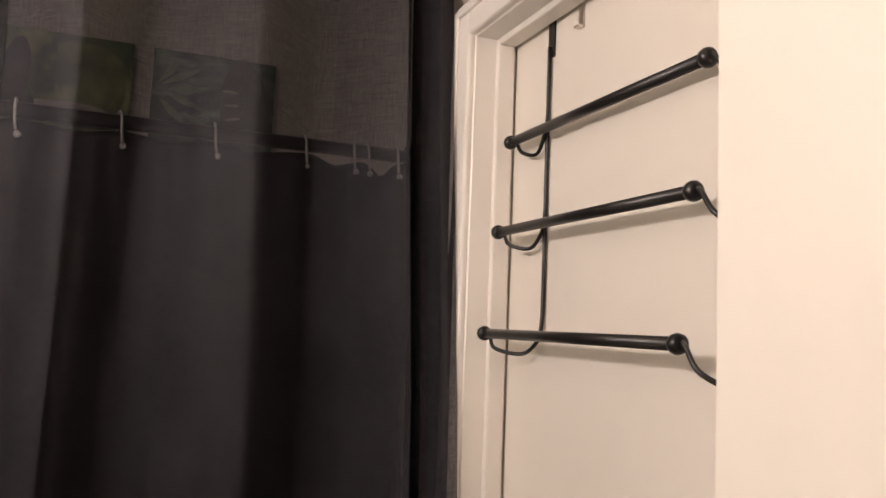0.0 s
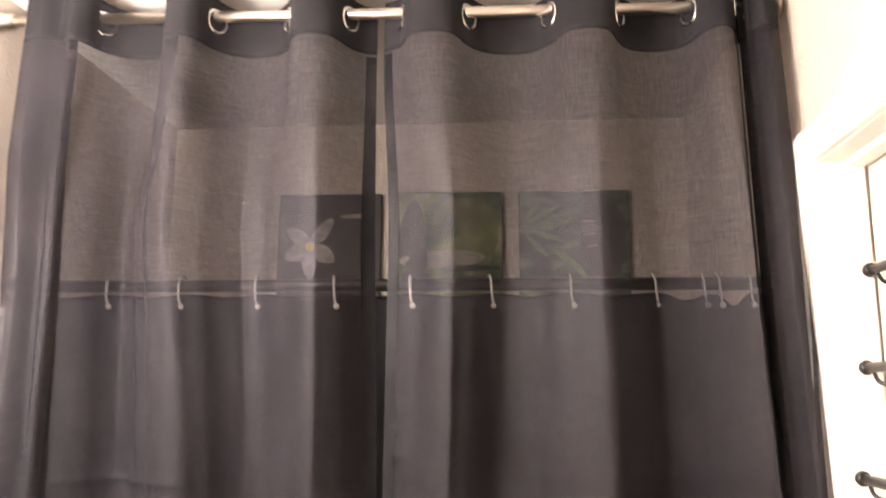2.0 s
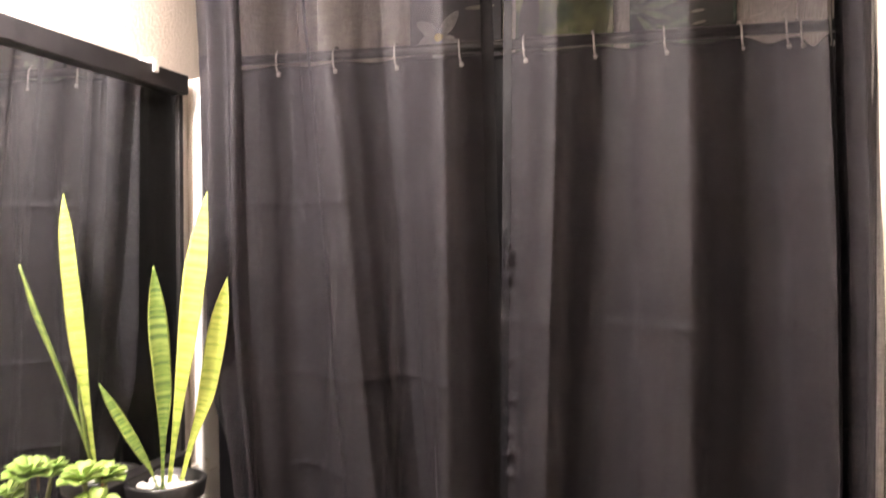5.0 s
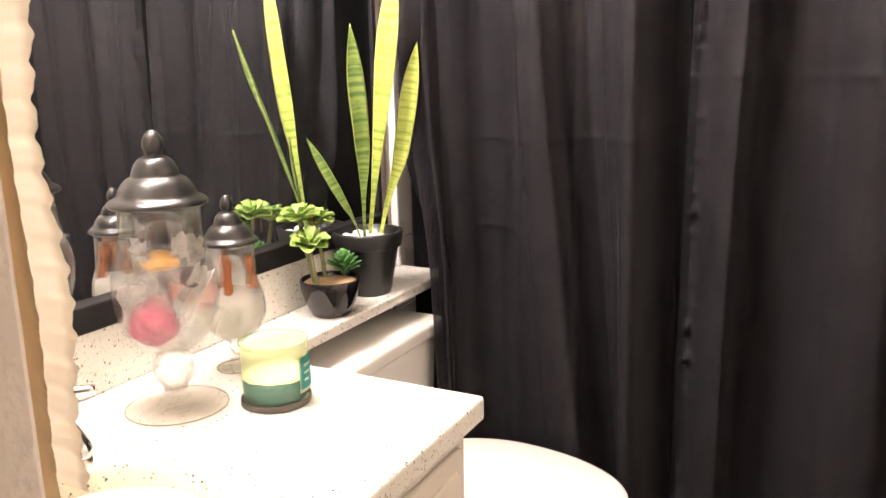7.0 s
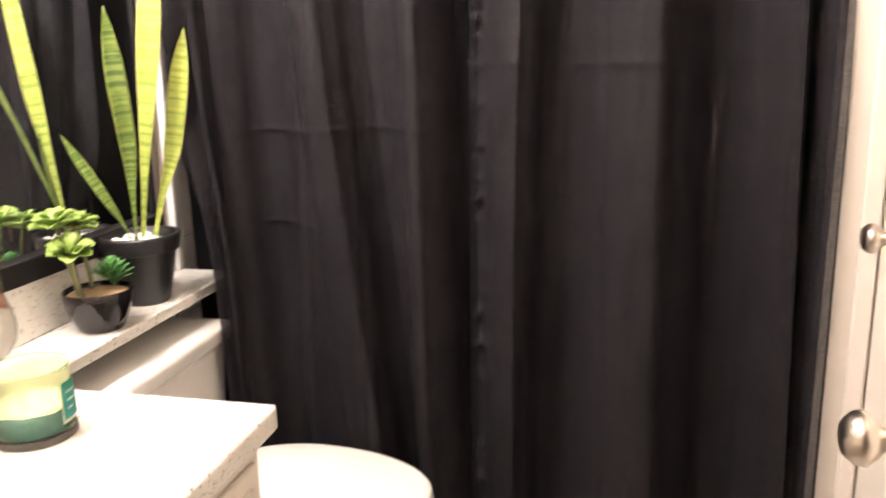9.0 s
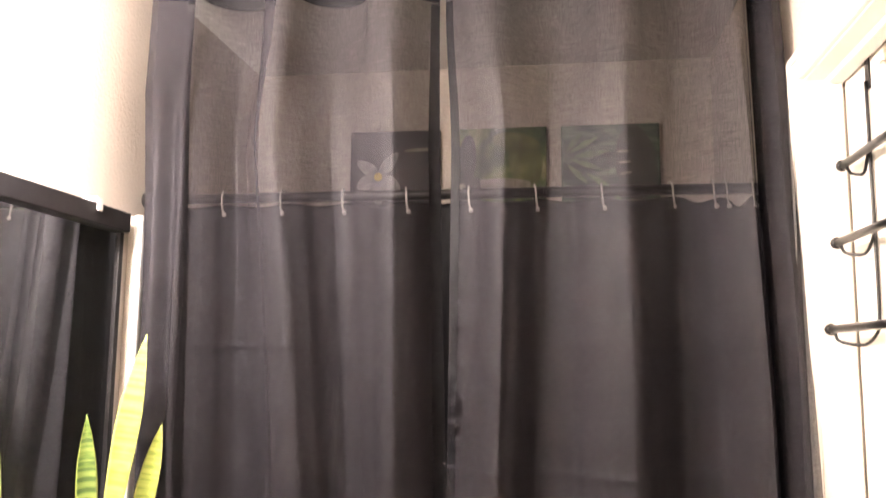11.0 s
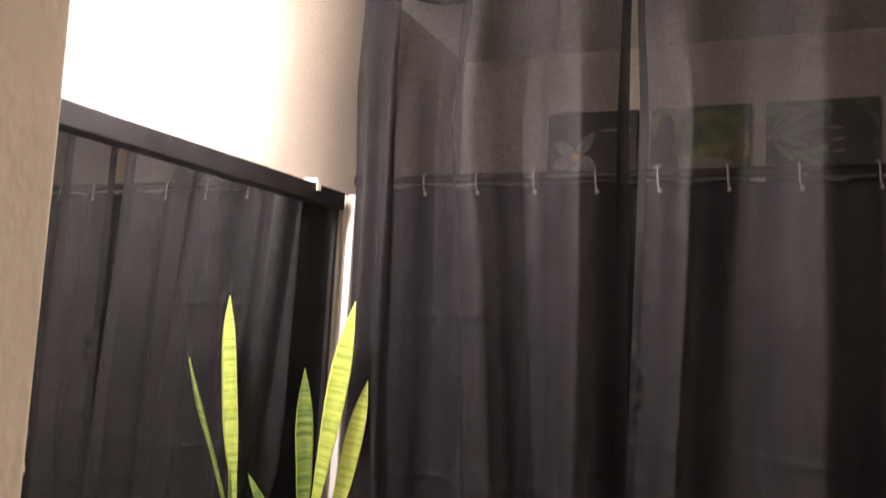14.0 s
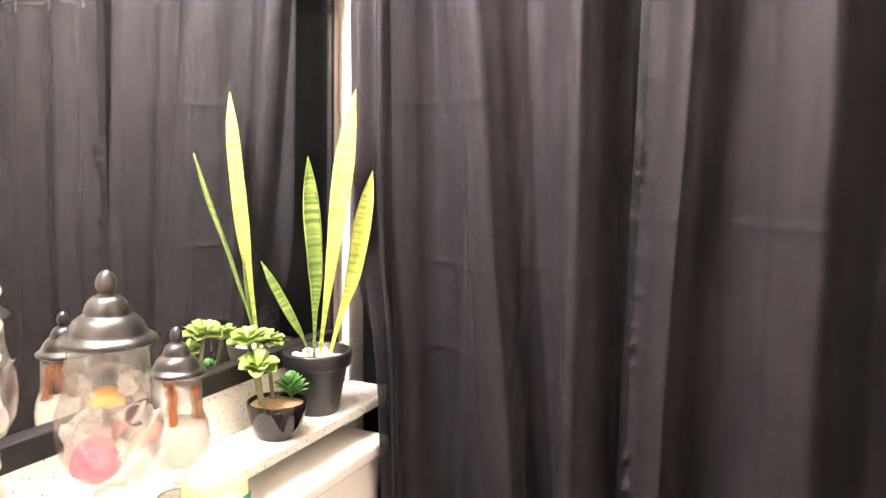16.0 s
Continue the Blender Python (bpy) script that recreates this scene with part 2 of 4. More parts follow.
def hazed_mirror():
    # silvered glass; glare from the bulbs is mixed in as a faint, uneven haze
    m, nt, b = nodes_of("mirror_silver", (0.88, 0.90, 0.89), 0.015, 1.0)
    film = add(nt, "ShaderNodeBsdfDiffuse", Color=(0.75, 0.74, 0.73, 1))
    mix = nt.nodes.new("ShaderNodeMixShader")
    nt.links.new(ramp(nt, noise_tex(nt, coords(nt), 5.0, 5), [(0.3, (0.008,) * 3), (0.7, (0.014,) * 3)]), mix.inputs[0])
    nt.links.new(b.outputs[0], mix.inputs[1])
    nt.links.new(film.outputs[0], mix.inputs[2])
    nt.links.new(mix.outputs[0], nt.nodes["Material Output"].inputs["Surface"])
    return m


MIRROR = hazed_mirror()


def snake_leaf_material(name, dark, mid, light, rim):
    m, nt, b = nodes_of(name, mid, 0.42)
    uv = nt.nodes.new("ShaderNodeTexCoord")
    sep = nt.nodes.new("ShaderNodeSeparateXYZ")
    nt.links.new(uv.outputs["UV"], sep.inputs[0])
    bands = add(nt, "ShaderNodeTexNoise", Scale=1.0, Detail=1.5, Roughness=0.5)
    mp = nt.nodes.new("ShaderNodeMapping")
    mp.inputs["Scale"].default_value = (0.25, 54, 4)
    nt.links.new(uv.outputs["UV"], mp.inputs["Vector"])
    nt.links.new(mp.outputs[0], bands.inputs["Vector"])
    inner = ramp(nt, bands.outputs["Fac"], [(0.40, dark), (0.5, mid), (0.60, light)])
    edge = add(nt, "ShaderNodeMath")
    edge.operation = "GREATER_THAN"
    edge.inputs[1].default_value = 0.88
    nt.links.new(sep.outputs[0], edge.inputs[0])
    mix = nt.nodes.new("ShaderNodeMix")
    mix.data_type = "RGBA"
    nt.links.new(edge.outputs[0], mix.inputs["Factor"])
    nt.links.new(inner, mix.inputs["A"])
    mix.inputs["B"].default_value = (*rim, 1)
    nt.links.new(mix.outputs["Result"], b.inputs["Base Color"])
    bump(nt, b, bands.outputs["Fac"], 0.15, 0.002)
    b.inputs["Subsurface Weight"].default_value = 0.0
    return m


# Leaves in direct lamp light: their brighter yellow is put into this colour.
SNAKE_LIT = snake_leaf_material("lit_snake_leaf", (0.22, 0.31, 0.05), (0.35, 0.42, 0.080), (0.42, 0.48, 0.11), (0.45, 0.48, 0.13))
SNAKE_DARK = snake_leaf_material("dark_snake_leaf", (0.085, 0.16, 0.04), (0.16, 0.26, 0.05), (0.26, 0.35, 0.09), (0.34, 0.42, 0.10))


def lamp_material():
    m, nt, b = nodes_of("lit_bulb", (1, 0.9, 0.8), 0.4)
    b.inputs["Emission Color"].default_value = (1.0, 0.88, 0.84, 1)
    b.inputs["Emission Strength"].default_value = LAMP
    return m


BULB = lamp_material()


# ---- mesh helpers ----
def finish(name, bm, material, parent=None, smooth=False, label=""):
    me = bpy.data.meshes.new(name)
    bmesh.ops.recalc_face_normals(bm, faces=bm.faces)
    bm.to_mesh(me)
    bm.free()
    me.materials.append(material)
    if smooth:
        me.shade_smooth()
    ob = new(name, me)
    if parent:
        ob.parent = parent
    if label:
        tagged(ob, label)
    return ob


def part(name, bm, material, parent, label="", smooth=False):
    return finish(name, bm, material, parent, smooth, label)


def thing(name, at, label, category, group=""):
    ob = new(name)
    ob.location = at
    ob.empty_display_size = 0.05
    return tagged(ob, label, category, group)


def box(lo, hi, bevel=0.0, segments=2):
    bm = bmesh.new()
    bmesh.ops.create_cube(bm, size=1)
    for v in bm.verts:
        v.co = Vector([lo[i] + (v.co[i] + 0.5) * (hi[i] - lo[i]) for i in range(3)])
    if bevel:
        bmesh.ops.bevel(bm, geom=bm.edges[:], offset=bevel, segments=segments, affect="EDGES", profile=0.5)
    return bm


def join(*parts):
    out = bmesh.new()
    for bm in parts:
        me = bpy.data.meshes.new("tmp")
        bm.to_mesh(me)
        bm.free()
        out.from_mesh(me)
        bpy.data.meshes.remove(me)
    return out


def lathe(profile, n=40, center=(0, 0, 0), axis="z"):
    bm = bmesh.new()
    rings = []
    for r, h in profile:
        if r < 1e-5:
            rings.append([bm.verts.new((0, 0, h))])
        else:
            rings.append([bm.verts.new((r * math.cos(2 * math.pi * i / n), r * math.sin(2 * math.pi * i / n), h)) for i in range(n)])
    for a, c in zip(rings, rings[1:]):
        for i in range(n):
            j = (i + 1) % n
            if len(a) == 1 and len(c) > 1:
                bm.faces.new((a[0], c[i], c[j]))
            elif len(c) == 1 and len(a) > 1:
                bm.faces.new((a[i], a[j], c[0]))
            elif len(a) > 1:
                bm.faces.new((a[i], a[j], c[j], c[i]))
    if axis == "x":
        bm.transform(Matrix.Rotation(math.pi / 2, 4, "Y"))
    if axis == "y":
        bm.transform(Matrix.Rotation(-math.pi / 2, 4, "X"))
    bm.transform(Matrix.Translation(center))
    return bm


def smooth_line(points, steps=6):
    pts = [Vector(p) for p in points]
    pts = [2 * pts[0] - pts[1], *pts, 2 * pts[-1] - pts[-2]]
    out = []
    for i in range(1, len(pts) - 2):
        a, p, q, c = pts[i - 1:i + 3]
        for s in range(steps):
            t = s / steps
            out.append(0.5 * (2 * p + (q - a) * t + (2 * a - 5 * p + 4 * q - c) * t * t + (3 * p - a - 3 * q + c) * t ** 3))
    out.append(pts[-2])
    return out


def tube(points, radius, n=12, steps=6):
    line = smooth_line(points, steps) if steps > 1 else [Vector(p) for p in points]
    bm = bmesh.new()
    rings = []
    up = Vector((0.31, 0.22, 0.93))
    for i, p in enumerate(line):
        d = (line[min(i + 1, len(line) - 1)] - line[max(i - 1, 0)]).normalized()
        s = d.cross(up).normalized()
        u = s.cross(d)
        r = radius(i / (len(line) - 1)) if callable(radius) else radius
        rings.append([bm.verts.new(p + r * (math.cos(2 * math.pi * k / n) * s + math.sin(2 * math.pi * k / n) * u)) for k in range(n)])
    for a, c in zip(rings, rings[1:]):
        for k in range(n):
            bm.faces.new((a[k], a[(k + 1) % n], c[(k + 1) % n], c[k]))
    bm.faces.new(rings[0][::-1])
    bm.faces.new(rings[-1])
    return bm


def torus(R, r, center, axis="z", n=28, m=10):
    bm = bmesh.new()
    rings = []
    for i in range(n):
        a = 2 * math.pi * i / n
        rings.append([bm.verts.new(((R + r * math.cos(2 * math.pi * k / m)) * math.cos(a), (R + r * math.cos(2 * math.pi * k / m)) * math.sin(a), r * math.sin(2 * math.pi * k / m))) for k in range(m)])
    for i in range(n):
        for k in range(m):
            bm.faces.new((rings[i][k], rings[(i + 1) % n][k], rings[(i + 1) % n][(k + 1) % m], rings[i][(k + 1) % m]))
    if axis == "x":
        bm.transform(Matrix.Rotation(math.pi / 2, 4, "Y"))
    if axis == "y":
        bm.transform(Matrix.Rotation(-math.pi / 2, 4, "X"))
    bm.transform(Matrix.Translation(center))
    return bm


def lump(radius, rough=0.15, seed=0, squash=(1, 1, 1), sub=3):
    bm = bmesh.new()
    bmesh.ops.create_icosphere(bm, subdivisions=sub, radius=radius)
    for v in bm.verts:
        k = 1 + rough * noise.noise(v.co / radius * 1.7 + Vector((seed * 7.1, seed * 3.3, 0)))
        v.co = Vector([v.co[i] * k * squash[i] for i in range(3)])
    return bm


def structure(name, bm, material, label="", category=""):
    return tagged(finish(name, bm, material), label, category, "", "structure")


# ---- structure ----
T = 0.1
structure("floor", box((-0.4, -3.2, -0.05), (2.6, BACK + T, 0.0)), FLOOR, "beige vinyl bathroom floor", "floor")
structure("ceiling", box((-0.4, -3.2, CEIL), (2.6, BACK + T, CEIL + 0.08)), CEILING, "off-white textured ceiling", "ceiling")
structure("wall_left", box((-T, FRONT, 0), (0, BACK + T, CEIL)), WALL, "beige orange-peel textured wall with the mirror", "wall")
structure("wall_back", box((0, BACK, 0), (W, BACK + T, CEIL)), WALL, "beige textured wall behind the bathtub", "wall")
# right wall with the closed door's opening
JA, JB, JT = -0.125, -0.895, 2.05
structure("wall_right", join(box((W, JA, 0), (W + T, BACK + T, CEIL)), box((W, JB, JT), (W + T, JA, CEIL)), box((W, FRONT, 0), (W + T, JB, CEIL))), WALL,
          "beige textured wall round a white door", "wall")
EX0, EX1, ET = 0.900, 1.475, 2.05
WALLT = 0.115
structure("wall_entry", join(box((-T, FRONT - WALLT, 0), (EX0, FRONT, CEIL), 0.004, 1), box((EX1, FRONT - WALLT, 0), (W + T, FRONT, CEIL)), box((EX0, FRONT - WALLT, ET), (EX1, FRONT, CEIL))), HALL,
          "plain beige wall with the entry opening", "wall")
# Unseen hall walls, added to close off the space behind the entry.
structure("wall_hall", join(box((-0.4, FRONT - WALLT - 1.3, 0), (-0.3, FRONT - WALLT, CEIL)), box((2.4, FRONT - WALLT - 1.3, 0), (2.5, FRONT - WALLT, CEIL)), box((-0.4, FRONT - WALLT - 1.4, 0), (2.5, FRONT - WALLT - 1.3, CEIL)),
                            box((W + T, FRONT - WALLT, 0), (2.5, FRONT, CEIL)), box((-0.4, FRONT - WALLT, 0), (-T, FRONT, CEIL))), HALL, "unseen plain beige hall walls added behind the entry", "wall")

# tub surround panels
SUR = 1.838
surround = thing("tub_surround", (0.0, 0.062, 0.45), "glossy white tiles and panels round the bathtub", "tub surround")
surround["kind"] = "structure"
part("back_panel", box((0.012, BACK - 0.012 - 0.062, 0.0), (W - 0.012, BACK - 0.0005 - 0.062, SUR - 0.45), 0.003, 2), ACRYLIC, surround)
part("side_panel", box((W - 0.012, 0, 0), (W - 0.0005, BACK - 0.0755, SUR - 0.45), 0.003, 2), ACRYLIC, surround)
part("grout_bed", box((0.0005, 0.0115, 0), (0.007, BACK - 0.0755, SUR - 0.451)), HALL, surround)
part("painted_return", box((0.0005, -0.004, 0.325), (0.0135, 0.0112, SUR - 0.452), 0.002, 1), HALL, surround, "beige painted strip beside the trim")
part("edge_trim", box((0.0145, -0.005, 0.325), (0.036, 0.011, SUR - 0.45), 0.004, 3), ACRYLIC, surround, "white bullnose edge trim")
tile = box((0.005, 0.0012, 0.0012), (0.012, 0.1938, 0.1968), 0.0018, 2)
tile_mesh = bpy.data.meshes.new("tile")
tile.to_mesh(tile_mesh)
tile.free()
tile_mesh.materials.append(ACRYLIC)
for col in range(4):
    for row in range(7):
        t = new("tile", tile_mesh)
        t.parent = surround
        t.location = (0, 0.011 + col * 0.195, row * 0.198)

# door casing, jamb and stop of the closed door
def casing_profile(lo, hi):
    return box(lo, hi, 0.005, 2)


CW = 0.052
casing = thing("door_casing", (W, JA, 0), "white painted moulded casing round the closed door", "door casing")
casing["kind"] = "structure"
def world_part(name, bm, material, parent, label="", smooth=False):
    bm.transform(Matrix.Translation(-Vector(parent.location)))
    return part(name, bm, material, parent, label, smooth)
for nm, lo, hi in (("side_casing", (W - 0.016, JA, 0), (W - 0.0005, JA + CW, JT + CW)), ("side_casing", (W - 0.016, JB - CW, 0), (W - 0.0005, JB, JT + CW)),
                   ("head_casing", (W - 0.0165, JB, JT), (W - 0.0005, JA, JT + CW))):
    world_part(nm, casing_profile(lo, hi), TRIM, casing)
for nm, lo, hi in (("outer_bead", (W - 0.022, JA + CW - 0.014, 0), (W - 0.015, JA + CW + 0.002, JT + CW)), ("outer_bead", (W - 0.0225, JB - CW, JT + CW - 0.014), (W - 0.015, JA + CW - 0.014, JT + CW + 0.002))):
    world_part(nm, box(lo, hi, 0.003, 2), TRIM, casing)
for nm, lo, hi in (("jamb", (W - 0.004, JA - 0.002, 0), (W + T, JA + 0.012, JT + 0.012)), ("jamb", (W - 0.004, JB - 0.012, 0), (W + T, JB + 0.002, JT + 0.012)), ("head_jamb", (W - 0.004, JB, JT - 0.002), (W + T, JA, JT + 0.012))):
    world_part(nm, box(lo, hi, 0.002, 1), TRIM, casing)
for nm, lo, hi in (("stop", (1.553, JA - 0.014, 0), (1.584, JA - 0.002, JT - 0.002)), ("stop", (1.553, JB + 0.002, 0), (1.584, JB + 0.014, JT - 0.002)), ("head_stop", (1.553, JB + 0.014, JT - 0.014), (1.584, JA - 0.014, JT - 0.002))):
    world_part(nm, box(lo, hi, 0.003, 2), TRIM, casing)

DX = 1.590
closet_door = thing("door_1", (DX, JA, 0), "closed white painted flush door with a nickel knob", "door")
closet_door["kind"] = "structure"
world_part("leaf", box((DX, JB + 0.004, 0.01), (DX + 0.035, JA - 0.006, JT - 0.006), 0.002, 1), DOOR, closet_door)
knob = world_part("knob", lathe([(0, -0.062), (0.018, -0.061), (0.026, -0.052), (0.027, -0.044), (0.020, -0.034), (0.012, -0.026), (0.011, -0.006), (0.0, -0.006)], 28, (DX, -0.232, 0.966), "x"), NICKEL, closet_door, "round brushed nickel door knob", True)
world_part("rosette", lathe([(0, -0.008), (0.022, -0.008), (0.031, -0.003), (0.032, 0.0), (0, 0.0)], 28, (DX, -0.232, 0.966), "x"), NICKEL, closet_door, "", True).parent = knob

# open entry door
DOOR2 = thing("door_2", (1.4126, -0.8263, 0), "white painted entry door standing open with a nickel knob", "door")
DOOR2["kind"] = "structure"
DOOR2.rotation_euler = (0, 0, radians(3.5))
part("leaf", box((0, -0.71, 0.012), (0.035, 0, 2.035), 0.002, 1), DOOR, DOOR2)
part("knob", lathe([(0, -0.074), (0.018, -0.073), (0.027, -0.063), (0.029, -0.054), (0.021, -0.043), (0.012, -0.035), (0.011, -0.006), (0, -0.006)], 28, (0, -0.075, 0.905), "x"), NICKEL, DOOR2, "round brushed nickel door knob", True)
part("rosette", lathe([(0, -0.008), (0.022, -0.008), (0.031, -0.003), (0.032, 0.0), (0, 0.0)], 28, (0, -0.075, 0.905), "x"), NICKEL, DOOR2, "", True)
part("latch_plate", box((0.006, -0.001, 0.88), (0.029, 0.0025, 0.935), 0.0006, 1), NICKEL, DOOR2)

# ---- over-door rack ----
rack = thing("towel_rack", (DX, -0.255, 2.04), "black metal three-tier towel rack hanging over the closed door", "towel rack")
BARS = ((1.564, 1.866), (1.547, 1.720), (1.529, 1.561))
BY0, BY1 = -0.172, -0.636
STRAPS = (-0.255, -0.725)
for sy in STRAPS:
    world_part("hook", join(box((DX - 0.0035, sy - 0.009, 1.985), (DX - 0.001, sy + 0.009, JT - 0.004)), box((DX - 0.0035, sy - 0.009, JT - 0.0052), (DX + 0.03, sy + 0.009, JT - 0.0032))), BLACK_METAL, rack, "flat black over-door hook")
    world_part("upright", tube([(DX - 0.006, sy, 2.0), (DX - 0.006, sy, 1.9), (DX - 0.006, sy, 1.75), (DX - 0.006, sy, 1.6), (DX - 0.010, sy, 1.555)], 0.0032, 10, 4), BLACK_METAL, rack, "", True)
for bx, bz in BARS:
    bar = world_part("bar", tube([(bx, BY0, bz), (bx, BY1, bz)], 0.0075, 16, 1), BLACK_METAL, rack, "", True)
    for by in (BY0, BY1):
        world_part("end_cap", lathe([(0, -0.008), (0.007, -0.0075), (0.0105, -0.005), (0.0115, 0.0), (0.0105, 0.005), (0.007, 0.0075), (0, 0.008)], 20, (bx, by, bz), "y"), BLACK_METAL, rack, "", True).parent = bar
    world_part("arm", tube([(DX - 0.006, -0.255, bz + 0.032), (DX - 0.008, -0.255, bz + 0.012), (DX - 0.010, -0.250, bz - 0.008), (DX * 0.6 + bx * 0.4, -0.230, bz - 0.028), (bx + 0.004, -0.205, bz - 0.022), (bx, -0.192, bz - 0.004)], 0.0030, 10, 6), BLACK_METAL, rack, "curved black wire arm", True)
    world_part("arm", tube([(DX - 0.006, -0.725, bz + 0.032), (DX - 0.008, -0.725, bz + 0.0), (DX - 0.010, -0.722, bz - 0.03), (DX * 0.6 + bx * 0.4, -0.700, bz - 0.046), (bx + 0.004, -0.668, bz - 0.028), (bx, -0.648, bz - 0.002), (bx, -0.638, bz + 0.003)], 0.0030, 10, 6), BLACK_METAL, rack, "curved black wire arm", True)
small_hook = tagged(finish("door_hook", join(box((DX - 0.003, -0.345, 2.005), (DX - 0.001, -0.333, 2.047)), box((DX - 0.003, -0.345, 2.0455), (DX + 0.03, -0.333, 2.0475)), box((DX - 0.012, -0.345, 2.003), (DX - 0.001, -0.333, 2.006))), NICKEL), "small grey metal over-door hook", "hook")

# ---- ceiling vent ----
vent = thing("ceiling_vent", (0.64, -0.235, CEIL), "beige plastic ceiling vent cover", "ceiling vent")
part("cover", box((-0.10, -0.14, -0.028), (0.10, 0.14, 0.0), 0.008, 3), TAN_PLASTIC, vent)
for i in range(8):
    part("slat", box((-0.08, -0.115 + i * 0.03, -0.0295), (0.08, -0.099 + i * 0.03, -0.027), 0.001, 1), TAN_PLASTIC, vent)

# ---- vanity light ----
LIGHTS_Y = (-1.24, -1.01, -0.79, -0.56)
fixture = thing("vanity_light", (0.0, -0.90, 2.05), "lit four-bulb vanity light above the mirror", "wall lamp")
part("backplate", box((0.0005, -0.42, -0.035), (0.018, 0.42, 0.035), 0.006, 3), TRIM, fixture)
for y in LIGHTS_Y:
    socket = part("socket", lathe([(0, 0.02), (0.026, 0.02), (0.028, 0.05), (0.024, 0.06), (0, 0.06)], 24, (0, y + 0.90, 0), "x"), NICKEL, fixture, "", True)
    part("bulb", lathe([(0.02, -0.057)] + [(0.056 * math.sin(a * math.pi / 12), -0.056 * math.cos(a * math.pi / 12)) for a in range(2, 12)] + [(0, 0.056)], 24, (0.112, y + 0.90, 0), "x"), BULB, socket, "glowing frosted globe bulb", True)

# ---- mirror ----
MY0, MY1, MZ0, MZ1 = -1.50, 0.008, 0.8865, 1.833
mirror = thing("mirror", (0.0, (MY0 + MY1) / 2, MZ0), "large wall mirror in a flat black frame", "mirror")
world_part("glass", box((0.001, MY0 + 0.01, MZ0 + 0.01), (0.015, MY1 - 0.01, MZ1 - 0.01)), MIRROR, mirror, "clear silvered mirror glass")
for nm, lo, hi in (("frame_top", (0.001, MY0, MZ1 - 0.046), (0.036, MY1, MZ1)), ("frame_bottom", (0.001, MY0, MZ0), (0.036, MY1, MZ0 + 0.046)),
                   ("frame_side", (0.001, MY1 - 0.018, MZ0 + 0.046), (0.021, MY1, MZ1 - 0.046)), ("frame_side", (0.001, MY0, MZ0 + 0.046), (0.0355, MY0 + 0.034, MZ1 - 0.046))):
    world_part(nm, box(lo, hi, 0.003, 2), FRAME_BLACK, mirror)

clip = tagged(finish("mirror_clip", join(box((0.001, -0.140, 1.8335), (0.040, -0.117, 1.846), 0.003, 2), box((0.0362, -0.137, 1.815), (0.042, -0.120, 1.838), 0.002, 2)), HOOK_RING), "small clear plastic mirror clip on the frame", "mirror clip")

# ---- vanity ----
CY = -0.663      # end of the deep counter
LEDGE_END = 0.088
vanity = thing("vanity_cabinet", (0.3, -1.15, 0), "white painted vanity cabinet with raised drawer fronts", "cabinet")
world_part("body", join(box((0.002, FRONT + 0.002, 0.09), (0.585, CY - 0.012, COUNTER - 0.032), 0.002, 1), box((0.002, FRONT + 0.002, 0.0), (0.52, CY - 0.012, 0.09))), CABINET, vanity)
for k, (y0, y1) in enumerate(((-1.00, -0.700), (-1.30, -1.03), (-1.60, -1.33))):
    for z0, z1 in ((0.575, 0.700), (0.13, 0.545)):
        nm = "drawer" if z0 > 0.5 else "door"
        d = world_part(nm, box((0.585, y0, z0), (0.598, y1, z1), 0.006, 3), CABINET, vanity)
        world_part("panel", box((0.597, y0 + 0.03, z0 + 0.028), (0.604, y1 - 0.03, z1 - 0.028), 0.005, 3), CABINET, vanity).parent = d
counter = thing("countertop", (0.3, -0.8, COUNTER), "white speckled quartz countertop with a ledge over the toilet", "countertop")


def counter_slab():
    # deep part with an oval basin cut-out, then the narrow ledge
    bm = bmesh.new()
    cx, cy, rx, ry, n = 0.345, -1.265, 0.170, 0.235, 48
    x0, x1, y0, y1, z1, z0 = 0.002, 0.614, FRONT + 0.002, CY, COUNTER, COUNTER - 0.032
    hole = [(cx + rx * math.cos(2 * math.pi * i / n), cy + ry * math.sin(2 * math.pi * i / n)) for i in range(n)]
    out = []
    for i in range(n):
        c, s = math.cos(2 * math.pi * i / n), math.sin(2 * math.pi * i / n)
        k = min(((x1 if c > 0 else x0) - cx) / c if abs(c) > 1e-6 else 9, ((y1 if s > 0 else y0) - cy) / s if abs(s) > 1e-6 else 9)
        out.append((cx + c * k, cy + s * k))
    for cnr in ((x0, y0), (x1, y0), (x0, y1), (x1, y1)):
        j = min(range(n), key=lambda i: (out[i][0] - cnr[0]) ** 2 + (out[i][1] - cnr[1]) ** 2)
        out[j] = cnr
    top_h = [bm.verts.new((*p, z1)) for p in hole]
    top_o = [bm.verts.new((*p, z1)) for p in out]
    bot_h = [bm.verts.new((*p, z0)) for p in hole]
    bot_o = [bm.verts.new((*p, z0)) for p in out]
    for i in range(n):
        j = (i + 1) % n
        bm.faces.new((top_h[i], top_o[i], top_o[j], top_h[j]))
        bm.faces.new((bot_h[i], bot_h[j], bot_o[j], bot_o[i]))
        bm.faces.new((top_o[i], bot_o[i], bot_o[j], top_o[j]))
        bm.faces.new((top_h[i], top_h[j], bot_h[j], bot_h[i]))
    return bm


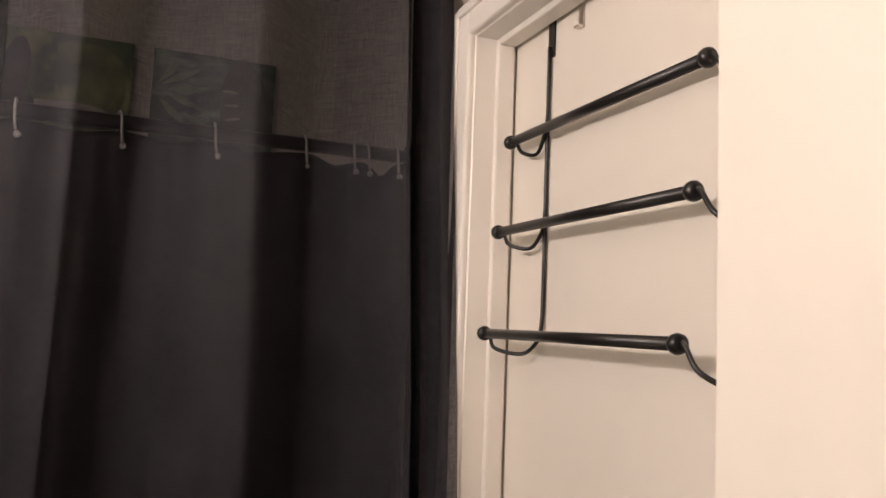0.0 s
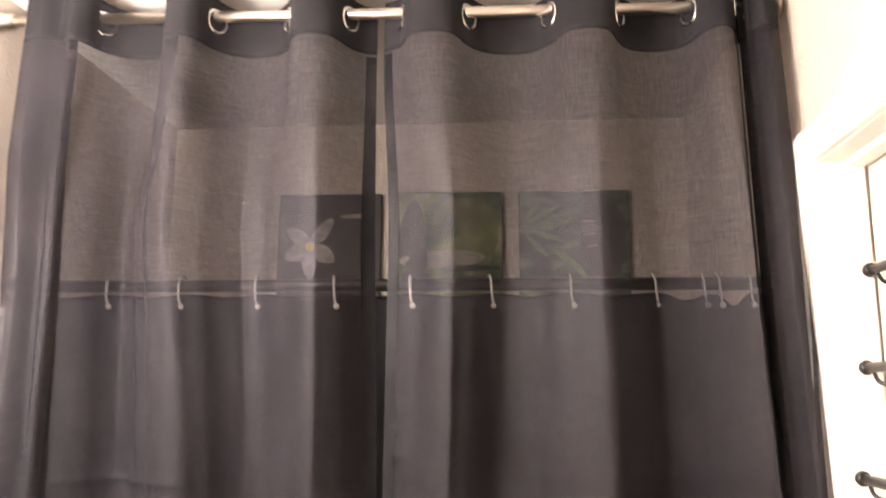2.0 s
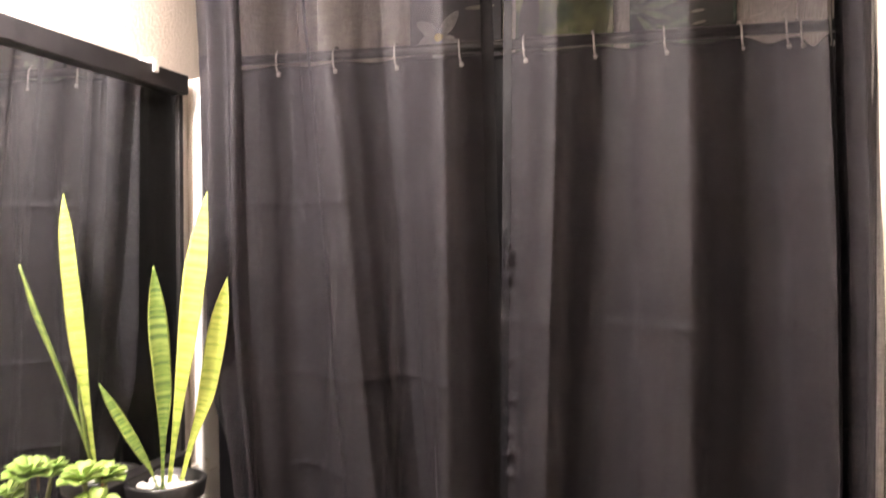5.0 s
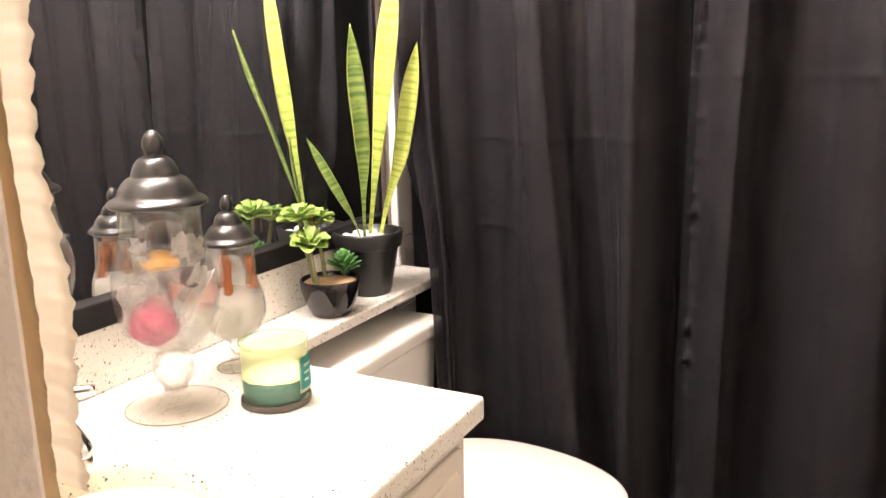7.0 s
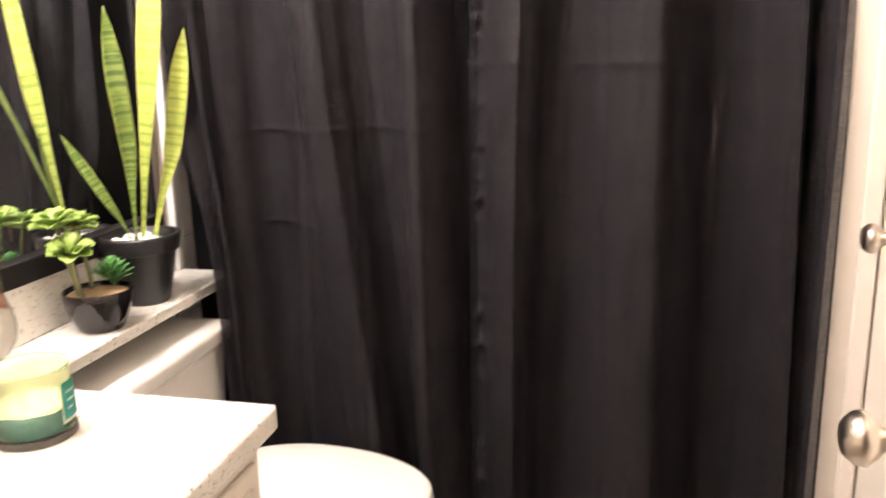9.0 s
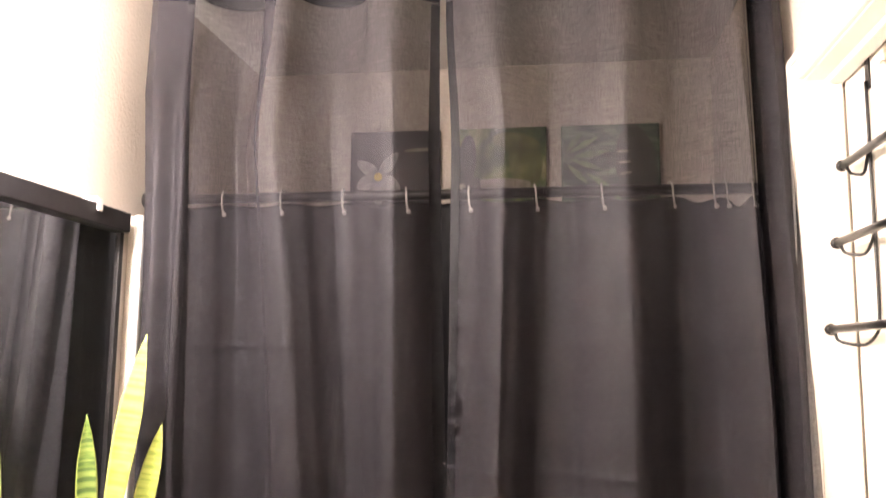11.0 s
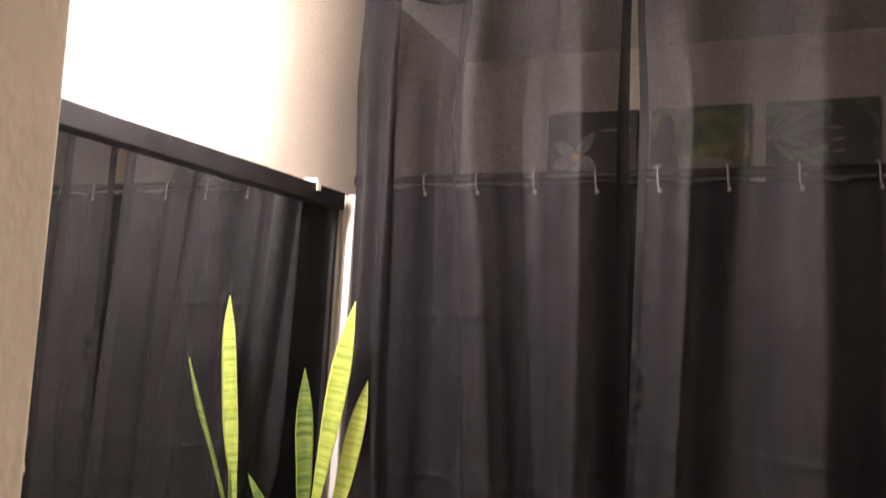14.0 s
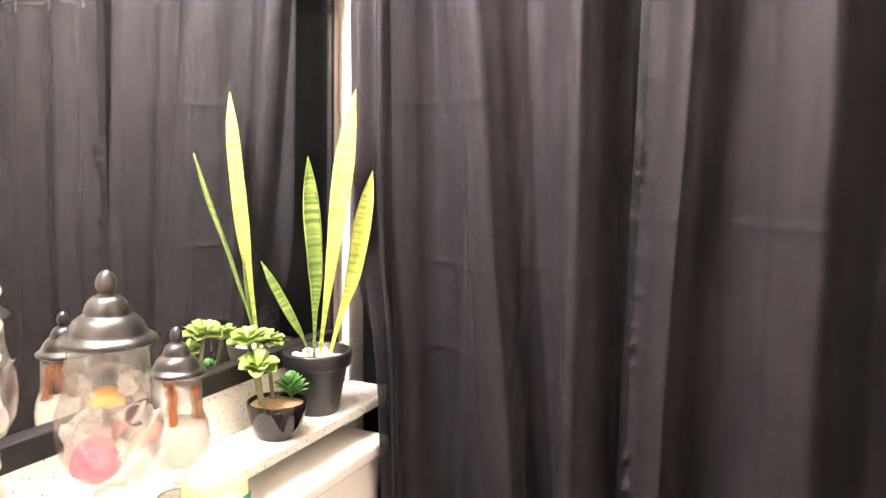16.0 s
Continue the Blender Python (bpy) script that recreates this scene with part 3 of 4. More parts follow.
def basin():
    bm = bmesh.new()
    cx, cy, rx, ry, n, z0 = 0.345, -1.265, 0.170, 0.235, 48, COUNTER + 0.0005
    hole = [(cx + rx * math.cos(2 * math.pi * i / n), cy + ry * math.sin(2 * math.pi * i / n)) for i in range(n)]
    prev = [bm.verts.new((cx + (p[0] - cx) * 1.012, cy + (p[1] - cy) * 1.012, z0)) for p in hole]
    for r, dz in ((0.985, -0.001), (0.955, -0.005), (0.925, -0.013), (0.89, -0.028), (0.83, -0.062), (0.72, -0.098), (0.5, -0.125), (0.25, -0.133)):
        ring = [bm.verts.new((cx + (p[0] - cx) * r, cy + (p[1] - cy) * r, z0 + dz)) for p in hole]
        for i in range(n):
            j = (i + 1) % n
            bm.faces.new((prev[i], prev[j], ring[j], ring[i]))
        prev = ring
    bm.faces.new(prev)
    return bm


world_part("slab", counter_slab(), QUARTZ, counter)
world_part("basin", basin(), QUARTZ_SHADED, counter, "speckled oval basin with its shade painted cream", True)
world_part("ledge", box((0.002, CY, COUNTER - 0.026), (0.174, LEDGE_END - 0.006, COUNTER), 0.004, 2), QUARTZ, counter)
world_part("front_edge", box((0.600, FRONT + 0.002, COUNTER - 0.040), (0.6175, CY + 0.0015, COUNTER + 0.0015), 0.007, 3), QUARTZ, counter)
world_part("backsplash", box((0.002, FRONT + 0.002, COUNTER), (0.026, LEDGE_END + 0.022, 0.886), 0.003, 2), QUARTZ, counter)

# faucet
faucet = thing("faucet", (0.135, -1.145, COUNTER), "chrome bathroom faucet with a lever handle", "faucet")
part("base", lathe([(0, 0), (0.034, 0), (0.034, 0.008), (0.027, 0.016), (0.025, 0.062), (0.021, 0.078), (0.012, 0.086), (0, 0.088)], 28), CHROME, faucet, "", True)
spout = part("spout", tube([(0, 0, 0.040), (0.032, 0.004, 0.066), (0.074, 0.008, 0.070), (0.110, 0.010, 0.048), (0.119, 0.010, 0.030)], lambda t: 0.023 - 0.006 * t, 16), CHROME, faucet, "", True)
part("aerator", lathe([(0, 0), (0.0125, 0), (0.0135, 0.003), (0.0135, 0.010), (0, 0.010)], 20, (0.120, 0.010, 0.022)), NICKEL, spout, "small round aerator", True)
part("handle", tube([(0, 0, 0.076), (0.012, 0.020, 0.086), (0.034, 0.052, 0.090), (0.060, 0.088, 0.088)], lambda t: 0.011 - 0.003 * t, 12), CHROME, faucet, "", True)

# ---- toilet ----
TY = -0.290
toilet = thing("toilet", (0.4, TY, 0), "white porcelain toilet with its lid closed", "toilet")


def tank():
    bm = box((0.022, TY - 0.235, 0.36), (0.208, TY + 0.238, 0.648), 0.022, 4)
    for v in bm.verts:
        k = (v.co.z - 0.36) / 0.29
        v.co.y = TY + (v.co.y - TY) * (0.90 + 0.10 * k)
    return bm


world_part("tank", tank(), PORCELAIN, toilet, "", True)
world_part("tank_lid", box((0.016, TY - 0.255, 0.646), (0.224, TY + 0.252, 0.690), 0.013, 4), PORCELAIN, toilet, "", True)


def oval(cx, rxf, rxb, ry, z0, z1, bevel, shrink=1.0):
    bm = bmesh.new()
    n = 48
    loops = []
    for r, z in ((shrink * 0.96, z0), (1.0 if shrink == 1 else (1 + shrink) / 2, z0 + bevel), (1.0, z1 - bevel), (0.985, z1 - bevel * 0.3), (0.95, z1), (0.5, z1 + 0.004), (0.05, z1 + 0.006)):
        loops.append([bm.verts.new((cx + r * (rxf if math.cos(2 * math.pi * i / n) > 0 else rxb) * math.cos(2 * math.pi * i / n), TY + r * ry * math.sin(2 * math.pi * i / n), z)) for i in range(n)])
    for a, c in zip(loops, loops[1:]):
        for i in range(n):
            bm.faces.new((a[i], a[(i + 1) % n], c[(i + 1) % n], c[i]))
    bm.faces.new(loops[0][::-1])
    bm.faces.new(loops[-1])
    return bm


world_part("bowl", oval(0.46, 0.29, 0.25, 0.158, 0.0, 0.392, 0.03, 0.62), PORCELAIN, toilet, "", True)
world_part("seat", oval(0.47, 0.295, 0.22, 0.168, 0.393, 0.410, 0.006), PORCELAIN, toilet, "", True)
world_part("lid", oval(0.47, 0.292, 0.22, 0.166, 0.411, 0.430, 0.007), PORCELAIN, toilet, "closed white toilet lid", True)

# ---- bathtub ----
tub = thing("bathtub", (0.76, 0.48, 0), "white acrylic bathtub behind the curtains", "bathtub")
world_part("apron", box((0.013, 0.16, 0), (W - 0.013, 0.20, 0.45), 0.01, 3), ACRYLIC, tub)
world_part("basin", join(box((0.013, 0.19, 0.10), (W - 0.013, BACK - 0.013, 0.13)), box((0.013, 0.75, 0.13), (W - 0.013, BACK - 0.013, 0.449), 0.01, 2), box((0.013, 0.2, 0.13), (0.1, 0.75, 0.449), 0.01, 2), box((1.42, 0.2, 0.13), (W - 0.013, 0.75, 0.449), 0.01, 2)), ACRYLIC, tub)

# ---- shower rod, hooks and black curtain ----
SRY, SRZ = 0.108, 1.884
rod2 = thing("shower_rod", (0.76, SRY, SRZ), "black tension rod across the bathtub", "curtain rod")
world_part("tube", tube([(0.013, SRY, SRZ), (W - 0.013, SRY, SRZ)], 0.0125, 16, 1), BLACK_METAL, rod2, "", True)
for x in (0.0125, W - 0.0125):
    world_part("end_cap", lathe([(0, -0.012), (0.02, -0.012), (0.02, 0.012), (0, 0.012)], 20, (x + (0.0125 if x < 1 else -0.0125), SRY, SRZ), "x"), BLACK_METAL, rod2)
HOOKS = [0.222, 0.374, 0.524, 0.676, 0.828, 0.980, 1.133, 1.286, 1.378, 1.402, 1.462]
ring = thing("curtain_hook", (HOOKS[0], SRY, SRZ), "pale plastic shower curtain hook over the black rod", "curtain hook", "hooks on the shower rod")
part("loop", tube([(0, 0.017, -0.012), (0, 0.012, 0.012), (0, -0.004, 0.018), (0.001, -0.017, 0.006), (0.002, -0.019, -0.016), (0.004, -0.018, -0.032), (0.008, -0.013, -0.041)], 0.0023, 8, 4), HOOK_RING, ring, "", True)
part("button", lump(0.0062, 0.05, 1, (1, 0.6, 1), 2), HOOK_RING, ring, "", True).location = (0.007, -0.016, -0.042)
for i, x in enumerate(HOOKS[1:]):
    copy_thing(ring, pose(x, SRY, SRZ, 0, 0, (i * 37) % 25 - 12))


def cloth(columns, rows, place):
    bm = bmesh.new()
    grid = [[bm.verts.new(place(i / (columns - 1), j / (rows - 1))) for i in range(columns)] for j in range(rows)]
    for j in range(rows - 1):
        for i in range(columns - 1):
            bm.faces.new((grid[j][i], grid[j][i + 1], grid[j + 1][i + 1], grid[j + 1][i]))
    return bm


def shower_place(u, v):
    x = 0.052 + u * (1.506 - 0.052)
    top = 1.866
    gap = min(abs(x - h) for h in HOOKS)
    sag = 0.004 * min(1.0, gap / 0.076) ** 1.5 + (0.012 * math.exp(-((x - 1.345) / 0.03) ** 2) + 0.024 * math.exp(-((x - 1.432) / 0.018) ** 2))
    z = (top - sag) * (1 - v) + 0.10 * v
    deep = 0.35 + 0.65 * min(1.0, v * 2.5)
    deep *= min(1.0, max(0.0, (x - 0.16) / 0.1))
    y = SRY - 0.004 + 0.012 * max(0.0, 1 - x / 0.2) + deep * (0.034 * math.sin(2 * math.pi * (x / 0.153 + 0.25) + 1.5 * noise.noise((x * 3, v * 1.5, 0))) + 0.018 * noise.noise((x * 9, v * 0.8, 5)))
    x += 0.010 * noise.noise((x * 4, v * 2, 9))
    for level, size in ((1.535, 0.004), (1.27, 0.003), (0.99, 0.004)):
        y -= size * math.exp(-((z - level) / 0.006) ** 2) * (0.5 + noise.noise((x * 6, level, 2)))
    return (x, y, z)


shower = finish("shower_curtain", cloth(360, 150, shower_place), SATIN, None, True)
shower.modifiers.new("thickness", "SOLIDIFY").thickness = 0.0012
tagged(shower, "black satin shower curtain with soft fold creases", "shower curtain")

# ---- upper rod and sheer curtains ----
RZ0, RZ1 = 2.408, 2.383
def rodz(x):
    return RZ0 + (RZ1 - RZ0) * x / W


rod1 = thing("curtain_rod", (0.76, 0, 2.39), "brushed nickel curtain rod near the ceiling", "curtain rod")
world_part("tube", tube([(0.012, 0, rodz(0.012)), (W - 0.012, 0, rodz(W - 0.012))], 0.0105, 18, 1), NICKEL, rod1, "", True)
for x, s in ((0.0005, 1), (W - 0.0005, -1)):
    world_part("flange", lathe([(0, 0), (0.021, 0), (0.021, s * 0.008), (0.015, s * 0.012), (0.015, s * 0.035), (0, s * 0.035)], 22, (x, 0, rodz(x)), "x"), NICKEL, rod1, "", True)

LEFT = [(0.170, -0.008), (0.110, -0.006), (0.074, -0.012), (0.110, -0.022), (0.160, -0.026), (0.120, -0.034), (0.072, -0.040), (0.078, -0.058), (0.115, -0.066), (0.148, -0.046), (0.176, -0.060), (0.207, -0.036), (0.223, 0.0), (0.255, 0.030), (0.300, 0.042), (0.350, 0.030), (0.372, 0.004), (0.366, -0.030), (0.374, -0.056), (0.410, -0.066),
        (0.433, -0.050), (0.453, 0.0), (0.480, 0.030), (0.525, 0.042), (0.570, 0.030), (0.597, 0.0), (0.612, -0.036), (0.630, -0.060), (0.668, -0.066), (0.696, -0.050), (0.718, 0.0), (0.738, 0.025), (0.766, 0.034)]
RIGHT = [(0.782, 0.022), (0.800, 0.012), (0.816, 0.0), (0.832, -0.036), (0.848, -0.058), (0.890, -0.066), (0.922, -0.052), (0.945, 0.0), (0.975, 0.032), (1.025, 0.044), (1.070, 0.032), (1.098, 0.0), (1.116, -0.036), (1.136, -0.060), (1.178, -0.066), (1.206, -0.050),
         (1.227, 0.0), (1.250, 0.030), (1.292, 0.044), (1.333, 0.032), (1.355, 0.0), (1.368, -0.036), (1.386, -0.060), (1.408, -0.060), (1.428, -0.030), (1.440, 0.014), (1.450, -0.02), (1.466, -0.062), (1.494, -0.052), (1.480, -0.034), (1.445, -0.030), (1.470, -0.020), (1.490, -0.012), (1.465, -0.006), (1.438, -0.008)]


def fold_lookup(points, steps=12):
    line = smooth_line([(x, y, 0) for x, y in points], steps)
    total = [0.0]
    for a, c in zip(line, line[1:]):
        total.append(total[-1] + (c - a).length)

    def at(u):
        s = u * total[-1]
        k = min(max(np.searchsorted(total, s), 1), len(line) - 1)
        f = (s - total[k - 1]) / max(1e-9, total[k] - total[k - 1])
        return line[k - 1].lerp(line[k], f)
    return at


CREASES = ((1.525, 0.24, 0.46), (1.135, 0.28, 0.46), (1.140, 0.52, 0.72), (1.268, 0.99, 1.22), (1.272, 0.80, 0.90), (1.268, 1.28, 1.40), (0.920, 0.32, 0.44))


# how far along the rod each wave of the cloth starts, and where its fold hangs at
# the height of the black rod and near the floor: back, front, back, front ...
FOLDS = (((0.190, 0.300, 0.410, 0.525, 0.668, 0.766), (0.192, 0.290, 0.428, 0.530, 0.690, 0.776), (0.232, 0.330, 0.552, 0.612, 0.702, 0.806)),
         ((0.782, 0.890, 1.025, 1.178, 1.292, 1.397, 1.440, 1.494), (0.798, 0.922, 1.004, 1.178, 1.290, 1.425, 1.452, 1.500), (0.795, 0.906, 0.955, 1.184, 1.300, 1.440, 1.470, 1.510)))
DEPTH = ((-0.070, 0.045, -0.078, 0.036, -0.078, 0.050), (0.010, -0.086, 0.040, -0.082, 0.064, -0.080, 0.046, -0.026))


def smooth_step(t):
    t = min(1.0, max(0.0, t))
    return t * t * (3 - 2 * t)


def fold_at(side, x, z):
    start, high, low = FOLDS[side]
    down = (1.69 - z) / 0.97
    down = min(1.5, max(-0.3, down))
    k = 0
    while k < len(start) - 2 and x > start[k + 1]:
        k += 1
    f = (x - start[k]) / (start[k + 1] - start[k])
    ends = [high[i] + (low[i] - high[i]) * down for i in (k, k + 1)]
    f2 = min(1.0, max(0.0, f))
    y = DEPTH[side][k] + (DEPTH[side][k + 1] - DEPTH[side][k]) * (0.4 * f2 + 0.6 * smooth_step(f2))
    return ends[0] + (ends[1] - ends[0]) * f, y * (0.85 + 0.25 * min(1.0, max(0.0, down)))


def panel(points, side):
    at = fold_lookup(points)
    top, low = 0.036, 0.03

    def place_z(u, z):
        p = at(u)
        d = min(1.0, max(0.0, (2.38 - z) / 1.2))
        x, y = p.x, p.y
        inner = min(1.0, max(0.0, (p.x - 0.184) / 0.03)) if side == 0 else min(1.0, max(0.0, (1.436 - p.x) / 0.05))
        # below the rod the waves open into broad folds that wander towards the floor
        open_up = inner * smooth_step((2.34 - z) / 0.40)
        fx, fy = fold_at(side, p.x, z)
        x += (fx - x) * open_up
        y = y * (1 + 0.70 * d * (1 - inner)) * (1 - open_up) + fy * open_up - 0.02 * d
        x += 0.012 * d * noise.noise((x * 5, z * 0.9, side * 4 + 1)) * inner
        # narrow pleats, here and there doubled over
        fine = open_up * (1.0 if side == 0 else 0.45)
        x += 0.016 * fine * noise.noise((p.x * 26 + side * 7, z * 0.14, 5))
        y += 0.0085 * fine * noise.noise((p.x * 24 + side * 5, z * 0.22, 7))
        # puckers down the meeting edge
        y -= 0.036 * open_up * math.exp(-((x - 0.818) / 0.016) ** 2) * max(0.0, noise.noise((x * 30, z * 34, 3))) * min(1.0, max(0.0, (1.75 - z) / 0.3))
        if side == 0:
            # the free edge draws in, the middle folds lean over
            near = math.exp(-max(0.0, x - 0.07) / 0.2)
            front = smooth_step((-p.y - 0.018) / 0.026)
            at_rod = 0.012 + 0.020 * min(1.0, max(0.0, (2.1 - z) / 0.25))
            low_down = 0.040 * smooth_step((1.25 - z) / 0.45) + 0.065 * smooth_step((1.12 - z) / 0.34)
            drawn_in = at_rod + 0.010 + 0.055 * max(0.0, 1.85 - z) + 0.055 * smooth_step((1.40 - z) / 0.6)
            x += near * (1 - 0.75 * inner) * (front * drawn_in + (1 - front) * (at_rod + low_down))
        else:
            end = min(1.0, max(0.0, (p.x - 1.25) / 0.18))
            x += (0.012 * min(1, d * 1.3) + 0.021 * max(0.0, (1.85 - z) / 1.8)) * end
            y -= 0.025 * min(1, d * 1.3) * end
        loose_cloth = min(1.0, max(0.0, (2.33 - z) / 0.4))
        y += loose_cloth * (0.007 * noise.noise((p.x * 15 + side * 3, z * 0.45, 2)) + 0.0022 * noise.noise((p.x * 38, z * 0.8, 8)) + 0.0010 * noise.noise((p.x * 60, z * 14, 4)))
        # packing creases
        for level, x0, x1 in CREASES:
            if x0 - 0.03 < x < x1 + 0.03:
                fade = min(1.0, max(0.0, (x - x0 + 0.03) / 0.03)) * min(1.0, max(0.0, (x1 + 0.03 - x) / 0.03))
                y -= fade * 0.0090 * math.exp(-abs(z - level + 0.004 * noise.noise((x * 7, level, 1))) / 0.005)
        # small diamond-shaped crease
        y -= 0.0110 * math.exp(-abs(abs(x - 0.335) + 0.42 * abs(z - 1.520) - 0.020) / 0.0050)
        return Vector((min(x, W - 0.007), y, z))

    def head(u, v):
        p = at(u)
        zt = rodz(p.x) + top + 0.010 * (-p.y / 0.05)
        zb = rodz(p.x) - 0.068
        return place_z(u, zt * (1 - v) + zb * v)

    def body(u, v):
        p = at(u)
        zb = rodz(p.x) - 0.066
        return place_z(u, zb * (1 - v) + low * v)
    return head, body, at, place_z


for side, points, label in ((0, LEFT, "sheer charcoal voile curtain panel with nickel grommets beside the mirror wall"), (1, RIGHT, "sheer charcoal voile curtain panel with nickel grommets beside the white door")):
    head, body, at, place_z = panel(points, side)
    mid = points[len(points) // 2]
    curtain = thing("curtain", (mid[0], 0, 2.39), label, "curtain", "pair of sheer curtains")
    world_part("voile", cloth(340, 560, body), SHEER, curtain, "", True)
    h = world_part("header", cloth(300, 10, head), HEADER, curtain, "dense black hem band", True)
    h.modifiers.new("thickness", "SOLIDIFY").thickness = 0.002
    # grommets where the cloth crosses the rod
    n = 2000
    prev = at(0)
    for k in range(1, n):
        cur = at(k / (n - 1))
        if prev.y * cur.y <= 0 and prev.y != cur.y:
            d = (cur - prev).normalized()
            g = torus(0.0225, 0.0036, (0, 0, 0), "z", 28, 8)
            g.transform(Matrix(((d.x, 0, -d.y), (d.y, 0, d.x), (0, 1, 0))).to_4x4())
            g.transform(Matrix.Translation((cur.x, cur.y, rodz(cur.x) - 0.010)))
            world_part("grommet", g, CHROME, curtain, "shiny nickel grommet ring", True)
        prev = cur
    # sewn side hems
    for u0 in (0.0, 0.984):
        world_part("hem", cloth(6, 120, lambda u, v, u0=u0: place_z(u0 + 0.016 * u, 2.32 * (1 - v) + 0.032 * v) + Vector((0, -0.0015, 0))), HEM, curtain, "dark doubled side hem", True)

# ---- pictures on the far wall ----
def painted(name, stops, scale, stretch=(1, 1, 1)):
    m, nt, b = nodes_of(name, stops[0][1], 0.55)
    v = coords(nt, stretch)
    nt.links.new(ramp(nt, noise_tex(nt, v, scale, 6, 0.6), stops), b.inputs["Base Color"])
    return m


DARK_PRINT = painted("dark_floral_print", [(0.3, (0.012, 0.012, 0.014)), (0.55, (0.035, 0.03, 0.035)), (0.8, (0.10, 0.05, 0.06))], 7)
GREEN_PRINT = painted("green_garden_print", [(0.32, (0.02, 0.05, 0.02)), (0.48, (0.07, 0.13, 0.04)), (0.58, (0.20, 0.25, 0.07)), (0.74, (0.45, 0.44, 0.25))], 11)
FROND_PRINT = painted("green_frond_print", [(0.38, (0.012, 0.018, 0.014)), (0.5, (0.04, 0.09, 0.05)), (0.68, (0.22, 0.30, 0.20))], 12, (1, 1, 2.2))
PETAL = mottled("white_petal", (0.20, 0.20, 0.19), (0.55, 0.53, 0.50), 0.5, 22)
YELLOW = mottled("yellow_heart", (0.75, 0.52, 0.10), (0.82, 0.62, 0.2), 0.5, 20)
STONE_DARK = mottled("dark_shape", (0.02, 0.025, 0.018), (0.04, 0.045, 0.03), 0.6, 20)
PALE_SAND = mottled("pale_shape", (0.26, 0.25, 0.18), (0.40, 0.38, 0.30), 0.6, 20)
LEAF_SHAPE = mottled("leaf_shape", (0.05, 0.12, 0.05), (0.20, 0.30, 0.14), 0.6, 26)
SUNLIT = mottled("sunlit_green", (0.06, 0.09, 0.03), (0.24, 0.25, 0.08), 0.6, 18)
TERRACOTTA = mottled("terracotta_print", (0.30, 0.14, 0.07), (0.42, 0.24, 0.14), 0.6, 24)


def flat_oval(cx, cz, rx, rz, turn=0.0, pointed=0.0, n=24):
    bm = bmesh.new()
    rings = []
    for y in (0.0003, -0.0003):
        ring = []
        for i in range(n):
            a = 2 * math.pi * i / n
            x, z = rx * math.cos(a), rz * math.sin(a) * (1 - pointed * abs(math.cos(a)))
            ring.append(bm.verts.new((cx + x * math.cos(turn) - z * math.sin(turn), y, cz + x * math.sin(turn) + z * math.cos(turn))))
        rings.append(ring)
    for i in range(n):
        bm.faces.new((rings[0][i], rings[0][(i + 1) % n], rings[1][(i + 1) % n], rings[1][i]))
    bm.faces.new(rings[0][::-1])
    bm.faces.new(rings[1])
    return bm


def picture(x0, x1, mat, label):
    p = thing("canvas_picture", ((x0 + x1) / 2, BACK - 0.001, 2.10), label, "picture", "three pictures over the bathtub")
    part("canvas", box((-(x1 - x0) / 2, -0.02, -0.152), ((x1 - x0) / 2, 0.0, 0.152), 0.002, 1), mat, p)
    return p


def motif(p, bm, mat, name, layer=0):
    bm.transform(Matrix.Translation((0, -0.0213 - 0.0008 * layer, 0)))
    part(name, bm, mat, p)


p1 = picture(0.337, 0.642, DARK_PRINT, "dark canvas print of a white five-petal flower")
for k, (turn, reach, wide) in enumerate(((52, 0.064, 0.021), (140, 0.056, 0.022), (205, 0.050, 0.026), (268, 0.060, 0.022), (330, 0.052, 0.026))):
    a = radians(turn)
    motif(p1, flat_oval(-0.055 + 0.8 * reach * math.cos(a), -0.005 + 0.8 * reach * math.sin(a), reach * 0.84, wide, a + 0.12 * (k % 2), 0.25), PETAL, "petal", k)
motif(p1, flat_oval(-0.055, -0.005, 0.014, 0.014), YELLOW, "flower_heart", 6)
motif(p1, flat_oval(0.08, 0.085, 0.05, 0.006, 0.05), PALE_SAND, "pale_streak")
motif(p1, flat_oval(0.10, 0.0, 0.03, 0.02, 0.5), DARK_PRINT, "dark_leaf")
p2 = picture(0.687, 0.993, GREEN_PRINT, "green garden canvas print with dark stacked stones")
motif(p2, flat_oval(0.085, 0.035, 0.055, 0.085, 0.15), SUNLIT, "sunlit_bush")
motif(p2, flat_oval(0.055, 0.10, 0.08, 0.032, -0.2), SUNLIT, "sunlit_bush", 1)
motif(p2, flat_oval(-0.11, 0.03, 0.032, 0.10, -0.1), STONE_DARK, "dark_trunk", 1)
motif(p2, flat_oval(-0.02, -0.045, 0.125, 0.026, 0.04), PALE_SAND, "pale_ground", 2)
for k, (cx, cz, rx, rz) in enumerate(((-0.098, -0.092, 0.036, 0.020), (-0.095, -0.060, 0.030, 0.018), (-0.098, -0.030, 0.020, 0.017), (-0.075, -0.045, 0.014, 0.034))):
    motif(p2, flat_oval(cx, cz, rx, rz), STONE_DARK, "stone", 3 + k)
motif(p2, flat_oval(0.06, -0.072, 0.088, 0.009, 0.02), STONE_DARK, "dark_bank", 7)
motif(p2, flat_oval(0.07, -0.108, 0.08, 0.013), STONE_DARK, "dark_bank", 8)
motif(p2, flat_oval(-0.075, -0.122, 0.05, 0.013), TERRACOTTA, "terracotta_dish", 9)
p3 = picture(1.041, 1.352, FROND_PRINT, "dark green canvas print of palm fronds")
